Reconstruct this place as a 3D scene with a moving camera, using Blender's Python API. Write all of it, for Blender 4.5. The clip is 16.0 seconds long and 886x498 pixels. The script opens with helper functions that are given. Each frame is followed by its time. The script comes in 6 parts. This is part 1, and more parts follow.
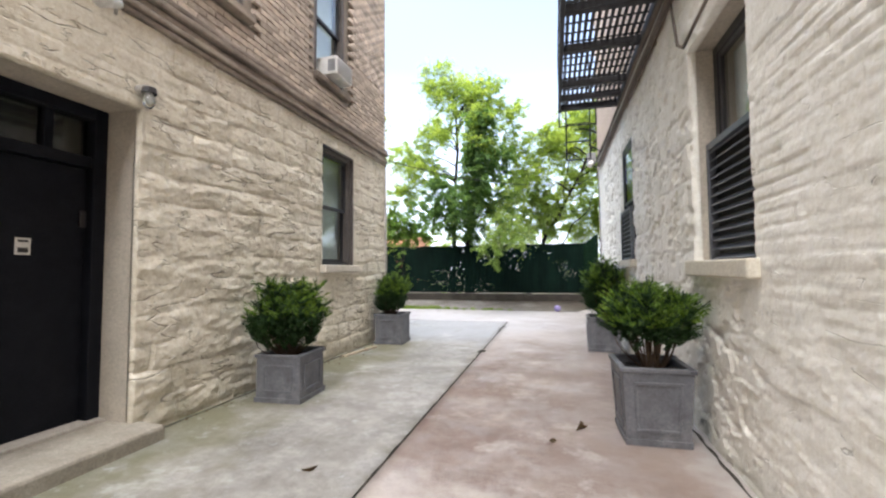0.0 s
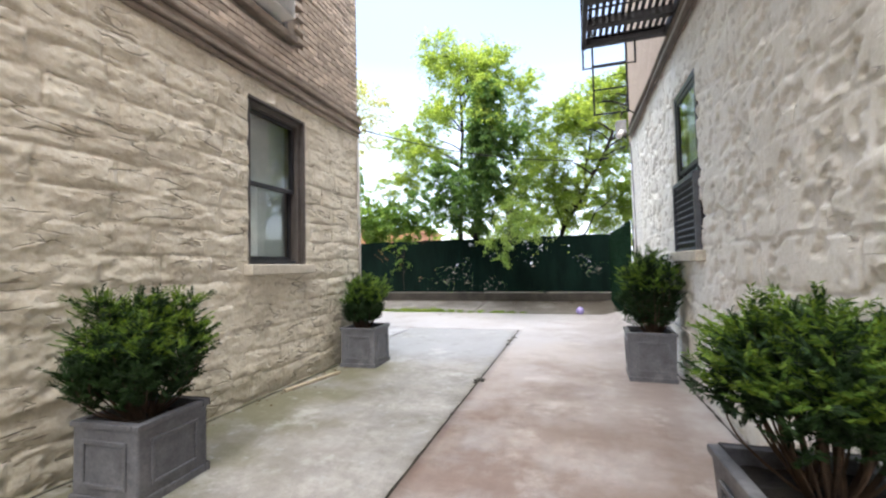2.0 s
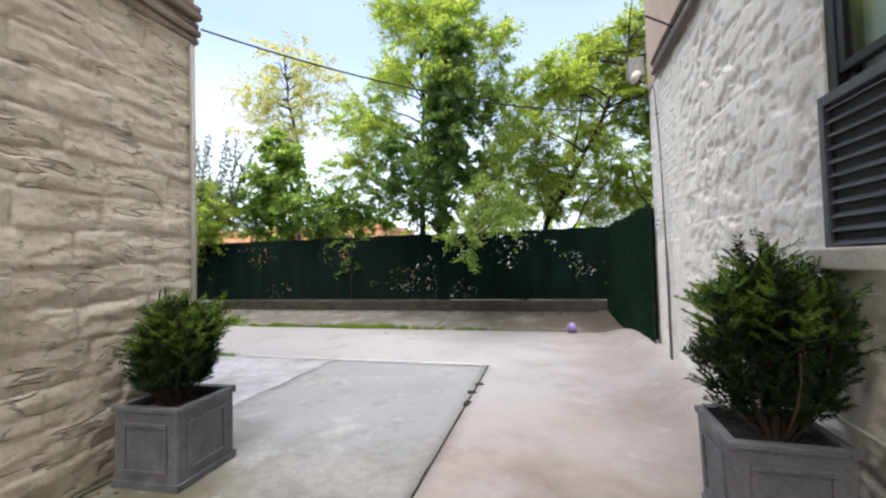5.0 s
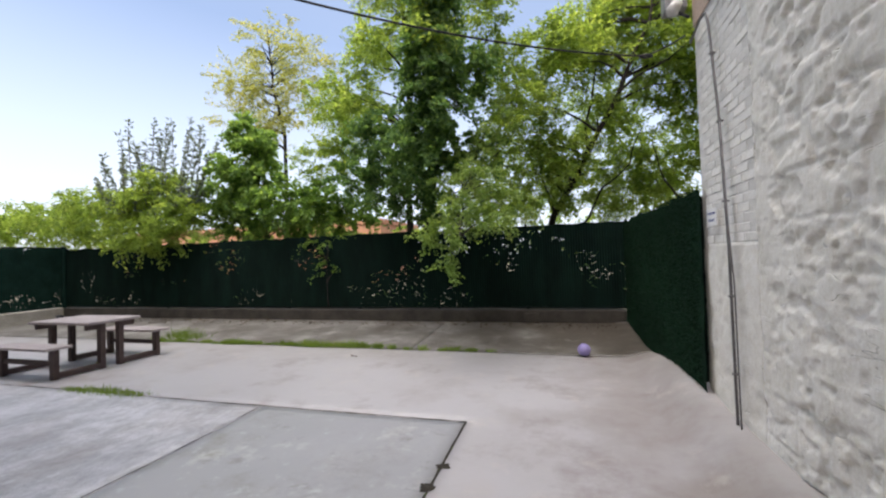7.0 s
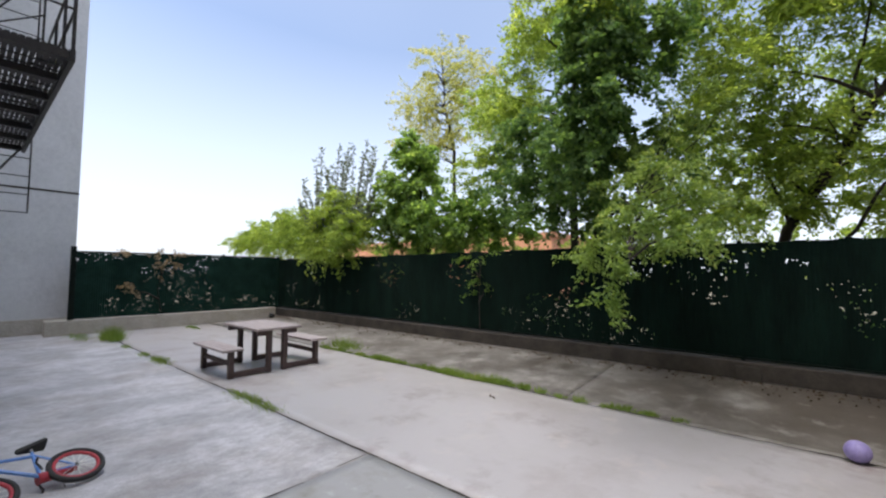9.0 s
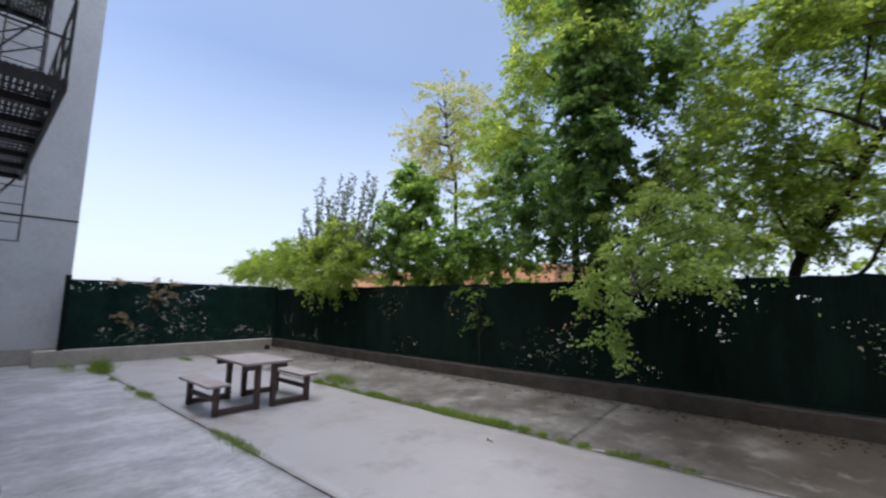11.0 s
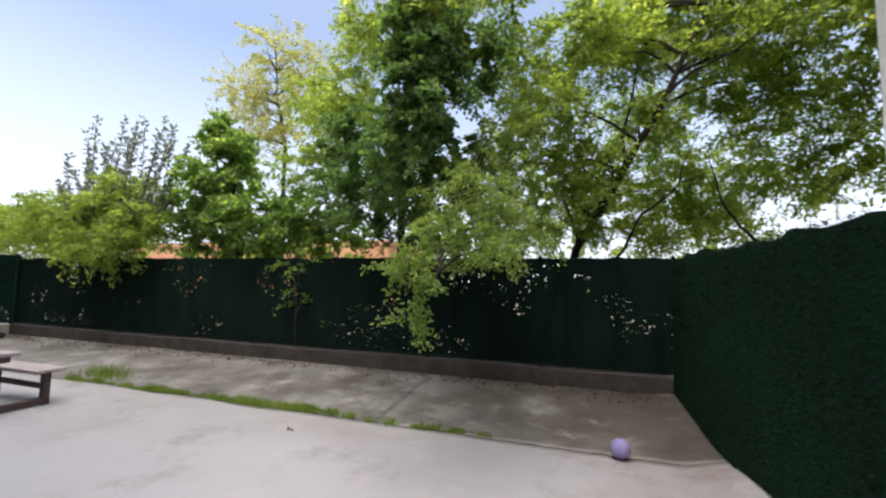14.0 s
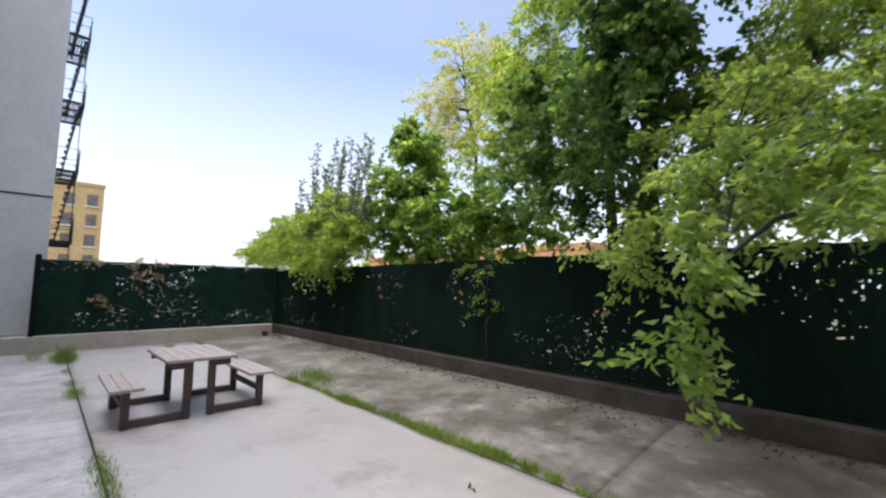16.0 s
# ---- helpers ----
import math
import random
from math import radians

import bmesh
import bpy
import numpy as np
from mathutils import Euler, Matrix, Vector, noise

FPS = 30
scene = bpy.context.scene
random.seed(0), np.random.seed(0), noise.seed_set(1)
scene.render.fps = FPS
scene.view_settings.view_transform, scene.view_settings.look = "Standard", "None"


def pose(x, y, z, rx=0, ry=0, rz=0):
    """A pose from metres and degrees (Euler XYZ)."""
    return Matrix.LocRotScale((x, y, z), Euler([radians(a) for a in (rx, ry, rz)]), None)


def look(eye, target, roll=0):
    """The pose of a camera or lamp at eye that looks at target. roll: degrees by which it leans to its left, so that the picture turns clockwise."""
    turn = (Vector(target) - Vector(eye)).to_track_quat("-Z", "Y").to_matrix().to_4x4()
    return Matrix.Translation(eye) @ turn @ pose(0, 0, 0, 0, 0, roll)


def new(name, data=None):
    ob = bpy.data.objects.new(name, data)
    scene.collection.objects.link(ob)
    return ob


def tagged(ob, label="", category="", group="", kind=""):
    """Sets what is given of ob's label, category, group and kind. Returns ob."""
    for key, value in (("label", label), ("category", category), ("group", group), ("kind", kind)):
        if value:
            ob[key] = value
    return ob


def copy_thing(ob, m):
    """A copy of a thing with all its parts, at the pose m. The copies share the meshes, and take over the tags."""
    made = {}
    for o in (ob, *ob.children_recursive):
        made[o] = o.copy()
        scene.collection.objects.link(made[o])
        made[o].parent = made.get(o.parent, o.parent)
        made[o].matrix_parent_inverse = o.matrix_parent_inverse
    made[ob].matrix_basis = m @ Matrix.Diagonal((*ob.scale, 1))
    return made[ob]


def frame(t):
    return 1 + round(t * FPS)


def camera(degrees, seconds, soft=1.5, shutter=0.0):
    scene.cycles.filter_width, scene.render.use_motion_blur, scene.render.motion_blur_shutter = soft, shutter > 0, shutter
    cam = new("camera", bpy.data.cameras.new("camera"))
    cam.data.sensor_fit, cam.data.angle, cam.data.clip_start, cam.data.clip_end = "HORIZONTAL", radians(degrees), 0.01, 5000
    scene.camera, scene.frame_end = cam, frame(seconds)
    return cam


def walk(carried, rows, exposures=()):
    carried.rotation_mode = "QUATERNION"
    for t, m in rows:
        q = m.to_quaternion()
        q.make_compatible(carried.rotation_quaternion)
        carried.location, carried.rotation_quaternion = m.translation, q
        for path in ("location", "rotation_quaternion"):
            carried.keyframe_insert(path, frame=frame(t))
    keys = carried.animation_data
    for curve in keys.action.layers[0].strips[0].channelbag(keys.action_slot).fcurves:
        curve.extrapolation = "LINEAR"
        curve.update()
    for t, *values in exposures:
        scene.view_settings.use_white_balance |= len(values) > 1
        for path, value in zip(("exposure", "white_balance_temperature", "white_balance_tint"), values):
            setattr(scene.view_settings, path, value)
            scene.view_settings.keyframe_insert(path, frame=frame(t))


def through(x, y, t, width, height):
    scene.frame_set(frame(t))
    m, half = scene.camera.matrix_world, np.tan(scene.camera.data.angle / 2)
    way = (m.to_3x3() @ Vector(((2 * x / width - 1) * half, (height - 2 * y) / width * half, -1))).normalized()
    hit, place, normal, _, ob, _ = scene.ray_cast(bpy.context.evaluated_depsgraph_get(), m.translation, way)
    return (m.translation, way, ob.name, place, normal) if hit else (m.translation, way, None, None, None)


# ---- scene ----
cam = camera(94.5, 16.0, soft=2.3, shutter=0.22)
PATH = [
    (0, (-0.063, -0.063, 1.306), (-0.587, 1.865, 1.405), -0.4),
    (0.5, (-0.1, 0.34, 1.297), (-0.632, 2.266, 1.384), -1.1),
    (1, (-0.089, 0.827, 1.349), (-0.681, 2.737, 1.408), -1.0),
    (1.5, (-0.148, 1.314, 1.34), (-0.709, 3.234, 1.371), -2.1),
    (2, (-0.137, 1.778, 1.332), (-0.739, 3.683, 1.412), -1.2),
    (2.5, (-0.153, 2.25, 1.336), (-0.782, 4.147, 1.396), -0.6),
    (3, (-0.219, 2.713, 1.356), (-0.793, 4.627, 1.438), -1.0),
    (3.5, (-0.261, 3.205, 1.367), (-0.843, 5.117, 1.422), -0.5),
    (4, (-0.35, 3.646, 1.363), (-0.865, 5.577, 1.415), -1.0),
    (4.2, (-0.39, 3.84, 1.36), (-0.86, 5.783, 1.433), -1.3),
    (6.5, (-0.268, 5.858, 1.542), (-0.866, 7.763, 1.596), -1.7),
    (7, (-0.274, 6.286, 1.578), (-0.829, 8.206, 1.619), -1.9),
    (7.5, (-0.287, 6.713, 1.643), (-0.893, 8.619, 1.644), -0.5),
    (8, (-0.364, 7.119, 1.645), (-1.066, 8.992, 1.654), -1.2),
    (8.5, (-0.47, 7.434, 1.66), (-1.552, 9.115, 1.708), -0.6),
    (8.7, (-0.405, 7.477, 1.686), (-1.628, 9.058, 1.752), 0.3),
    (10.8, (-0.458, 7.69, 1.762), (-1.849, 9.108, 1.996), 0.6),
    (11, (-0.454, 7.723, 1.767), (-1.75, 9.223, 2.028), 0.7),
    (11.5, (-0.39, 7.789, 1.804), (-1.344, 9.522, 2.1), 0.6),
    (12, (-0.277, 7.833, 1.791), (-0.899, 9.711, 2.083), 1.6),
    (12.5, (-0.301, 7.799, 1.785), (-0.668, 9.749, 2.041), 2.2),
    (13, (-0.318, 7.802, 1.772), (-0.679, 9.759, 1.971), 2.0),
    (13.5, (-0.362, 7.874, 1.739), (-0.812, 9.815, 1.907), 1.0),
    (14, (-0.388, 8.203, 1.762), (-1.018, 10.094, 1.923), 1.1),
    (14.5, (-0.598, 8.524, 1.724), (-1.403, 10.346, 1.895), 0.8),
    (15, (-0.808, 8.98, 1.716), (-1.736, 10.747, 1.852), -1.1),
    (15.5, (-0.957, 9.352, 1.729), (-2.163, 10.936, 1.912), 0.6),
    (16, (-1.181, 9.612, 1.71), (-2.609, 11.001, 1.893), 0.6),
]
EXPOSURES = [(0.0, 1.98, 6250, 10), (4.2, 1.74, 6400, 11), (6.5, 1.1, 6500, 13), (7.5, 0.95, 6350, 12), (8.7, 0.98, 6350, 12), (10.8, 0.82, 6150, 14), (11.5, 0.42, 5400, 11), (12.0, 0.42, 5400, 12), (12.5, 0.74, 5850, 15), (13.5, 1.05, 6450, 14), (16.0, 1.1, 6400, 13)]
walk(cam, [(t, look(eye, target, roll)) for t, eye, target, roll in PATH], EXPOSURES)

# ---- world and sun ----
SUN_EL, SUN_AZ = 66.0, 192.0          # azimuth clockwise from +y
world = bpy.data.worlds.new("sky")
scene.world = world
world.use_nodes = True
wt = world.node_tree
wt.nodes.clear()
w_out = wt.nodes.new("ShaderNodeOutputWorld")
w_bg = wt.nodes.new("ShaderNodeBackground")
w_sky = wt.nodes.new("ShaderNodeTexSky")
w_sky.sky_type = "NISHITA"
w_sky.sun_disc = False
w_sky.sun_elevation, w_sky.sun_rotation = radians(SUN_EL), radians(SUN_AZ)
w_sky.dust_density, w_sky.air_density, w_sky.ozone_density = 2.0, 1.0, 1.5
w_co = wt.nodes.new("ShaderNodeTexCoord")
w_map = wt.nodes.new("ShaderNodeMapping")
w_map.inputs["Scale"].default_value = (0.8, 0.8, 1.8)
w_noise = wt.nodes.new("ShaderNodeTexNoise")
w_noise.inputs["Scale"].default_value, w_noise.inputs["Detail"].default_value = 0.8, 2.0
w_ramp = wt.nodes.new("ShaderNodeValToRGB")
w_ramp.color_ramp.elements[0].position, w_ramp.color_ramp.elements[1].position = 0.35, 0.7
w_ramp.color_ramp.elements[0].color, w_ramp.color_ramp.elements[1].color = (0.04, 0.04, 0.04, 1), (0.36, 0.36, 0.36, 1)
w_mix = wt.nodes.new("ShaderNodeMixRGB")
w_mix.inputs["Color2"].default_value = (4.9, 5.2, 5.75, 1)
wt.links.new(w_co.outputs["Generated"], w_map.inputs["Vector"])
wt.links.new(w_map.outputs["Vector"], w_noise.inputs["Vector"])
wt.links.new(w_noise.outputs["Fac"], w_ramp.inputs["Fac"])
w_sep = wt.nodes.new("ShaderNodeSeparateXYZ")
wt.links.new(w_co.outputs["Generated"], w_sep.inputs["Vector"])
w_haze = wt.nodes.new("ShaderNodeMapRange")
w_haze.interpolation_type = "SMOOTHSTEP"
w_haze.inputs["From Min"].default_value, w_haze.inputs["From Max"].default_value = 0.05, 0.66
w_haze.inputs["To Min"].default_value, w_haze.inputs["To Max"].default_value = 0.7, 0.0
wt.links.new(w_sep.outputs["Z"], w_haze.inputs["Value"])
w_max = wt.nodes.new("ShaderNodeMath")
w_max.operation = "MAXIMUM"
wt.links.new(w_haze.outputs["Result"], w_max.inputs[0])
wt.links.new(w_ramp.outputs["Color"], w_max.inputs[1])
wt.links.new(w_max.outputs["Value"], w_mix.inputs["Fac"])
wt.links.new(w_sky.outputs["Color"], w_mix.inputs["Color1"])
wt.links.new(w_mix.outputs["Color"], w_bg.inputs["Color"])
wt.links.new(w_bg.outputs["Background"], w_out.inputs["Surface"])
w_bg.inputs["Strength"].default_value = 0.125
sun = new("sun", bpy.data.lights.new("sun", "SUN"))
sun.data.energy, sun.data.angle, sun.data.color = 3.5, radians(80), (1.0, 0.95, 0.88)
az, el = radians(SUN_AZ), radians(SUN_EL)
sun_dir = Vector((math.sin(az) * math.cos(el), math.cos(az) * math.cos(el), math.sin(el)))
sun.matrix_world = look(sun_dir * 60, (0, 0, 0))

# ---- small tools ----
rng = np.random.default_rng(7)


def lattice(seed):
    return np.random.default_rng(seed).random((256, 256))


def vnoise(u, v, seed=0):
    """Smooth value noise in two dimensions, 0 to 1."""
    t = lattice(seed)
    iu, iv = np.floor(u).astype(int), np.floor(v).astype(int)
    fu, fv = u - iu, v - iv
    fu, fv = fu * fu * (3 - 2 * fu), fv * fv * (3 - 2 * fv)
    a, b = t[iu % 256, iv % 256], t[(iu + 1) % 256, iv % 256]
    c, d = t[iu % 256, (iv + 1) % 256], t[(iu + 1) % 256, (iv + 1) % 256]
    return (a * (1 - fu) + b * fu) * (1 - fv) + (c * (1 - fu) + d * fu) * fv


def fbm(u, v, seed=0, octaves=4):
    total, gain = 0, 0.5
    for k in range(octaves):
        total = total + gain * vnoise(u * 2 ** k, v * 2 ** k, seed + k)
        gain *= 0.5
    return total


def part(name, bm, material, parent=None, label="", smooth=False):
    """Links a bmesh as one mesh object under a thing or a part."""
    me = bpy.data.meshes.new(name)
    bm.to_mesh(me)
    bm.free()
    return part_mesh(name, me, material, parent, label, smooth)


def part_mesh(name, me, material, parent=None, label="", smooth=False):
    if material and not me.materials:
        me.materials.append(material)
    if smooth:
        me.polygons.foreach_set("use_smooth", [True] * len(me.polygons))
    ob = new(name, me)
    if parent:
        ob.parent = parent
    if label:
        ob["label"] = label
    return ob


def np_mesh(name, verts, quads):
    me = bpy.data.meshes.new(name)
    verts, quads = np.asarray(verts, np.float32), np.asarray(quads, np.int32)
    k = quads.shape[1]
    me.vertices.add(len(verts))
    me.vertices.foreach_set("co", verts.ravel())
    me.loops.add(quads.size)
    me.loops.foreach_set("vertex_index", quads.ravel())
    me.polygons.add(len(quads))
    me.polygons.foreach_set("loop_start", np.arange(len(quads), dtype=np.int32) * k)
    me.update(calc_edges=True)
    me.validate()
    return me


def thing(name, x, y, z, label, category, group="", kind="", rz=0.0):
    e = new(name)
    e.matrix_world = pose(x, y, z, 0, 0, rz)
    return tagged(e, label, category, group, kind)


def box(bm, x0, x1, y0, y1, z0, z1, bevel=0.0, m=None):
    r = bmesh.ops.create_cube(bm, size=1.0)
    vs = r["verts"]
    for v in vs:
        v.co = Vector(((x0 + x1) / 2 + v.co.x * (x1 - x0), (y0 + y1) / 2 + v.co.y * (y1 - y0), (z0 + z1) / 2 + v.co.z * (z1 - z0)))
    if m is not None:
        for v in vs:
            v.co = m @ v.co
    if bevel:
        es = list({e for v in vs for e in v.link_edges})
        bmesh.ops.bevel(bm, geom=es, offset=bevel, segments=2, affect="EDGES", profile=0.5)
    return bm


def boxed(*a, **k):
    return box(bmesh.new(), *a, **k)


def tube(bm, pts, radii, seg=8, cap=True):
    pts = [Vector(p) for p in pts]
    if not hasattr(radii, "__len__"):
        radii = [radii] * len(pts)
    rings, up = [], None
    for i, p in enumerate(pts):
        d = (pts[min(i + 1, len(pts) - 1)] - pts[max(i - 1, 0)]).normalized()
        if up is None:
            up = d.orthogonal().normalized()
        up = (up - d * up.dot(d))
        up = up.normalized() if up.length > 1e-6 else d.orthogonal().normalized()
        side = d.cross(up)
        rings.append([bm.verts.new(p + (up * math.cos(2 * math.pi * k / seg) + side * math.sin(2 * math.pi * k / seg)) * radii[i]) for k in range(seg)])
    for a, b in zip(rings, rings[1:]):
        for k in range(seg):
            bm.faces.new((a[k], a[(k + 1) % seg], b[(k + 1) % seg], b[k]))
    if cap:
        bm.faces.new(list(reversed(rings[0])))
        bm.faces.new(rings[-1])
    return bm


def tubed(pts, radii, seg=8):
    return tube(bmesh.new(), pts, radii, seg)


def ring(bm, centre, radius, thick, n=28, m=6, turn=None):
    """A torus round the local x axis."""
    turn = turn or Matrix.Identity(3)
    vs = []
    for i in range(n):
        a = 2 * math.pi * i / n
        c = Vector((0, math.cos(a), math.sin(a)))
        vs.append([bm.verts.new(Vector(centre) + turn @ (c * (radius + thick * math.cos(2 * math.pi * k / m)) + Vector((thick * math.sin(2 * math.pi * k / m), 0, 0)))) for k in range(m)])
    for i in range(n):
        for k in range(m):
            bm.faces.new((vs[i][k], vs[(i + 1) % n][k], vs[(i + 1) % n][(k + 1) % m], vs[i][(k + 1) % m]))
    return bm


# ---- materials ----
def rgb(h):
    return (h[0], h[1], h[2], 1.0)


def surface(name, a, b, scale=4.0, rough=0.85, bump=0.3, grain=60.0, metal=0.0, stretch=(1, 1, 1), stain=None, stain_scale=0.7, stain_at=(0.5, 0.68), island=0.0, random_ob=0.0, dist=0.01, spec=0.5, fine_mix=0.35, tones=(0.32, 0.7)):
    """Two tones on a large and a fine scale, an optional third tone in stains, fine relief."""
    m = bpy.data.materials.new(name)
    m.use_nodes = True
    t = m.node_tree
    N, K = t.nodes, t.links
    p = N["Principled BSDF"]
    p.inputs["Roughness"].default_value, p.inputs["Metallic"].default_value = rough, metal
    p.inputs["Specular IOR Level"].default_value = spec
    co = N.new("ShaderNodeTexCoord")
    mp = N.new("ShaderNodeMapping")
    mp.inputs["Scale"].default_value = stretch
    K.new(co.outputs["Object"], mp.inputs["Vector"])
    n1 = N.new("ShaderNodeTexNoise")
    n1.inputs["Scale"].default_value, n1.inputs["Detail"].default_value, n1.inputs["Roughness"].default_value = scale, 6.0, 0.62
    n2 = N.new("ShaderNodeTexNoise")
    n2.inputs["Scale"].default_value, n2.inputs["Detail"].default_value = grain, 4.0
    K.new(mp.outputs["Vector"], n1.inputs["Vector"])
    K.new(mp.outputs["Vector"], n2.inputs["Vector"])
    r1 = N.new("ShaderNodeValToRGB")
    r1.color_ramp.elements[0].position, r1.color_ramp.elements[1].position = tones
    r1.color_ramp.elements[0].color, r1.color_ramp.elements[1].color = rgb(a), rgb(b)
    K.new(n1.outputs["Fac"], r1.inputs["Fac"])
    col = r1.outputs["Color"]
    fine = N.new("ShaderNodeMixRGB")
    fine.blend_type = "OVERLAY"
    fine.inputs["Fac"].default_value = fine_mix
    K.new(col, fine.inputs["Color1"])
    K.new(n2.outputs["Fac"], fine.inputs["Color2"])
    col = fine.outputs["Color"]
    n4 = N.new("ShaderNodeTexNoise")
    n4.inputs["Scale"].default_value, n4.inputs["Detail"].default_value, n4.inputs["Roughness"].default_value = scale * 7, 5.0, 0.7
    K.new(mp.outputs["Vector"], n4.inputs["Vector"])
    mid_ = N.new("ShaderNodeMixRGB")
    mid_.blend_type = "OVERLAY"
    mid_.inputs["Fac"].default_value = fine_mix
    K.new(col, mid_.inputs["Color1"])
    K.new(n4.outputs["Fac"], mid_.inputs["Color2"])
    col = mid_.outputs["Color"]
    if stain:
        n3 = N.new("ShaderNodeTexNoise")
        n3.inputs["Scale"].default_value, n3.inputs["Detail"].default_value, n3.inputs["Roughness"].default_value = stain_scale, 8.0, 0.68
        K.new(co.outputs["Object"], n3.inputs["Vector"])
        r3 = N.new("ShaderNodeValToRGB")
        r3.color_ramp.elements[0].position, r3.color_ramp.elements[1].position = stain_at
        K.new(n3.outputs["Fac"], r3.inputs["Fac"])
        mx = N.new("ShaderNodeMixRGB")
        mx.inputs["Color2"].default_value = rgb(stain)
        K.new(r3.outputs["Color"], mx.inputs["Fac"])
        K.new(col, mx.inputs["Color1"])
        col = mx.outputs["Color"]
    if island or random_ob:
        src = N.new("ShaderNodeNewGeometry").outputs["Random Per Island"] if island else N.new("ShaderNodeObjectInfo").outputs["Random"]
        mr = N.new("ShaderNodeMapRange")
        k = island or random_ob
        mr.inputs["To Min"].default_value, mr.inputs["To Max"].default_value = 1 - k, 1 + k
        K.new(src, mr.inputs["Value"])
        hs = N.new("ShaderNodeHueSaturation")
        K.new(mr.outputs["Result"], hs.inputs["Value"])
        K.new(col, hs.inputs["Color"])
        col = hs.outputs["Color"]
    K.new(col, p.inputs["Base Color"])
    add = N.new("ShaderNodeMath")
    add.operation = "MULTIPLY_ADD"
    add.inputs[1].default_value = 0.5
    K.new(n2.outputs["Fac"], add.inputs[0])
    K.new(n1.outputs["Fac"], add.inputs[2])
    bp = N.new("ShaderNodeBump")
    bp.inputs["Strength"].default_value, bp.inputs["Distance"].default_value = bump, dist
    K.new(add.outputs["Value"], bp.inputs["Height"])
    K.new(bp.outputs["Normal"], p.inputs["Normal"])
    return m


def leaf_material(name, dark, light, tip=None, through=0.35, rough=0.6):
    m = bpy.data.materials.new(name)
    m.use_nodes = True
    N, K = m.node_tree.nodes, m.node_tree.links
    p, out = N["Principled BSDF"], N["Material Output"]
    p.inputs["Roughness"].default_value = rough
    p.inputs["Specular IOR Level"].default_value = 0.3
    g = N.new("ShaderNodeNewGeometry")
    r = N.new("ShaderNodeValToRGB")
    r.color_ramp.elements[0].color, r.color_ramp.elements[1].color = rgb(dark), rgb(light)
    if tip:
        e = r.color_ramp.elements.new(0.86)
        e.color = rgb(light)
        r.color_ramp.elements[-1].color = rgb(tip)
    co = N.new("ShaderNodeTexCoord")
    nz_ = N.new("ShaderNodeTexNoise")
    nz_.inputs["Scale"].default_value, nz_.inputs["Detail"].default_value = 1.3, 3.0
    K.new(co.outputs["Object"], nz_.inputs["Vector"])
    wide = N.new("ShaderNodeMath")
    wide.operation = "MULTIPLY_ADD"
    wide.inputs[1].default_value, wide.inputs[2].default_value = 1.5, -0.75
    K.new(nz_.outputs["Fac"], wide.inputs[0])
    sum_ = N.new("ShaderNodeMath")
    sum_.operation, sum_.use_clamp = "MULTIPLY_ADD", True
    sum_.inputs[1].default_value = 0.8
    K.new(g.outputs["Random Per Island"], sum_.inputs[0])
    K.new(wide.outputs["Value"], sum_.inputs[2])
    K.new(sum_.outputs["Value"], r.inputs["Fac"])
    K.new(r.outputs["Color"], p.inputs["Base Color"])
    tr = N.new("ShaderNodeBsdfTranslucent")
    br = N.new("ShaderNodeMixRGB")
    br.blend_type = "MULTIPLY"
    br.inputs["Fac"].default_value = 1.0
    br.inputs["Color2"].default_value = (2.3, 2.0, 1.0, 1)
    K.new(r.outputs["Color"], br.inputs["Color1"])
    K.new(br.outputs["Color"], tr.inputs["Color"])
    mx = N.new("ShaderNodeMixShader")
    mx.inputs["Fac"].default_value = through
    K.new(p.outputs["BSDF"], mx.inputs[1])
    K.new(tr.outputs["BSDF"], mx.inputs[2])
    K.new(mx.outputs["Shader"], out.inputs["Surface"])
    return m


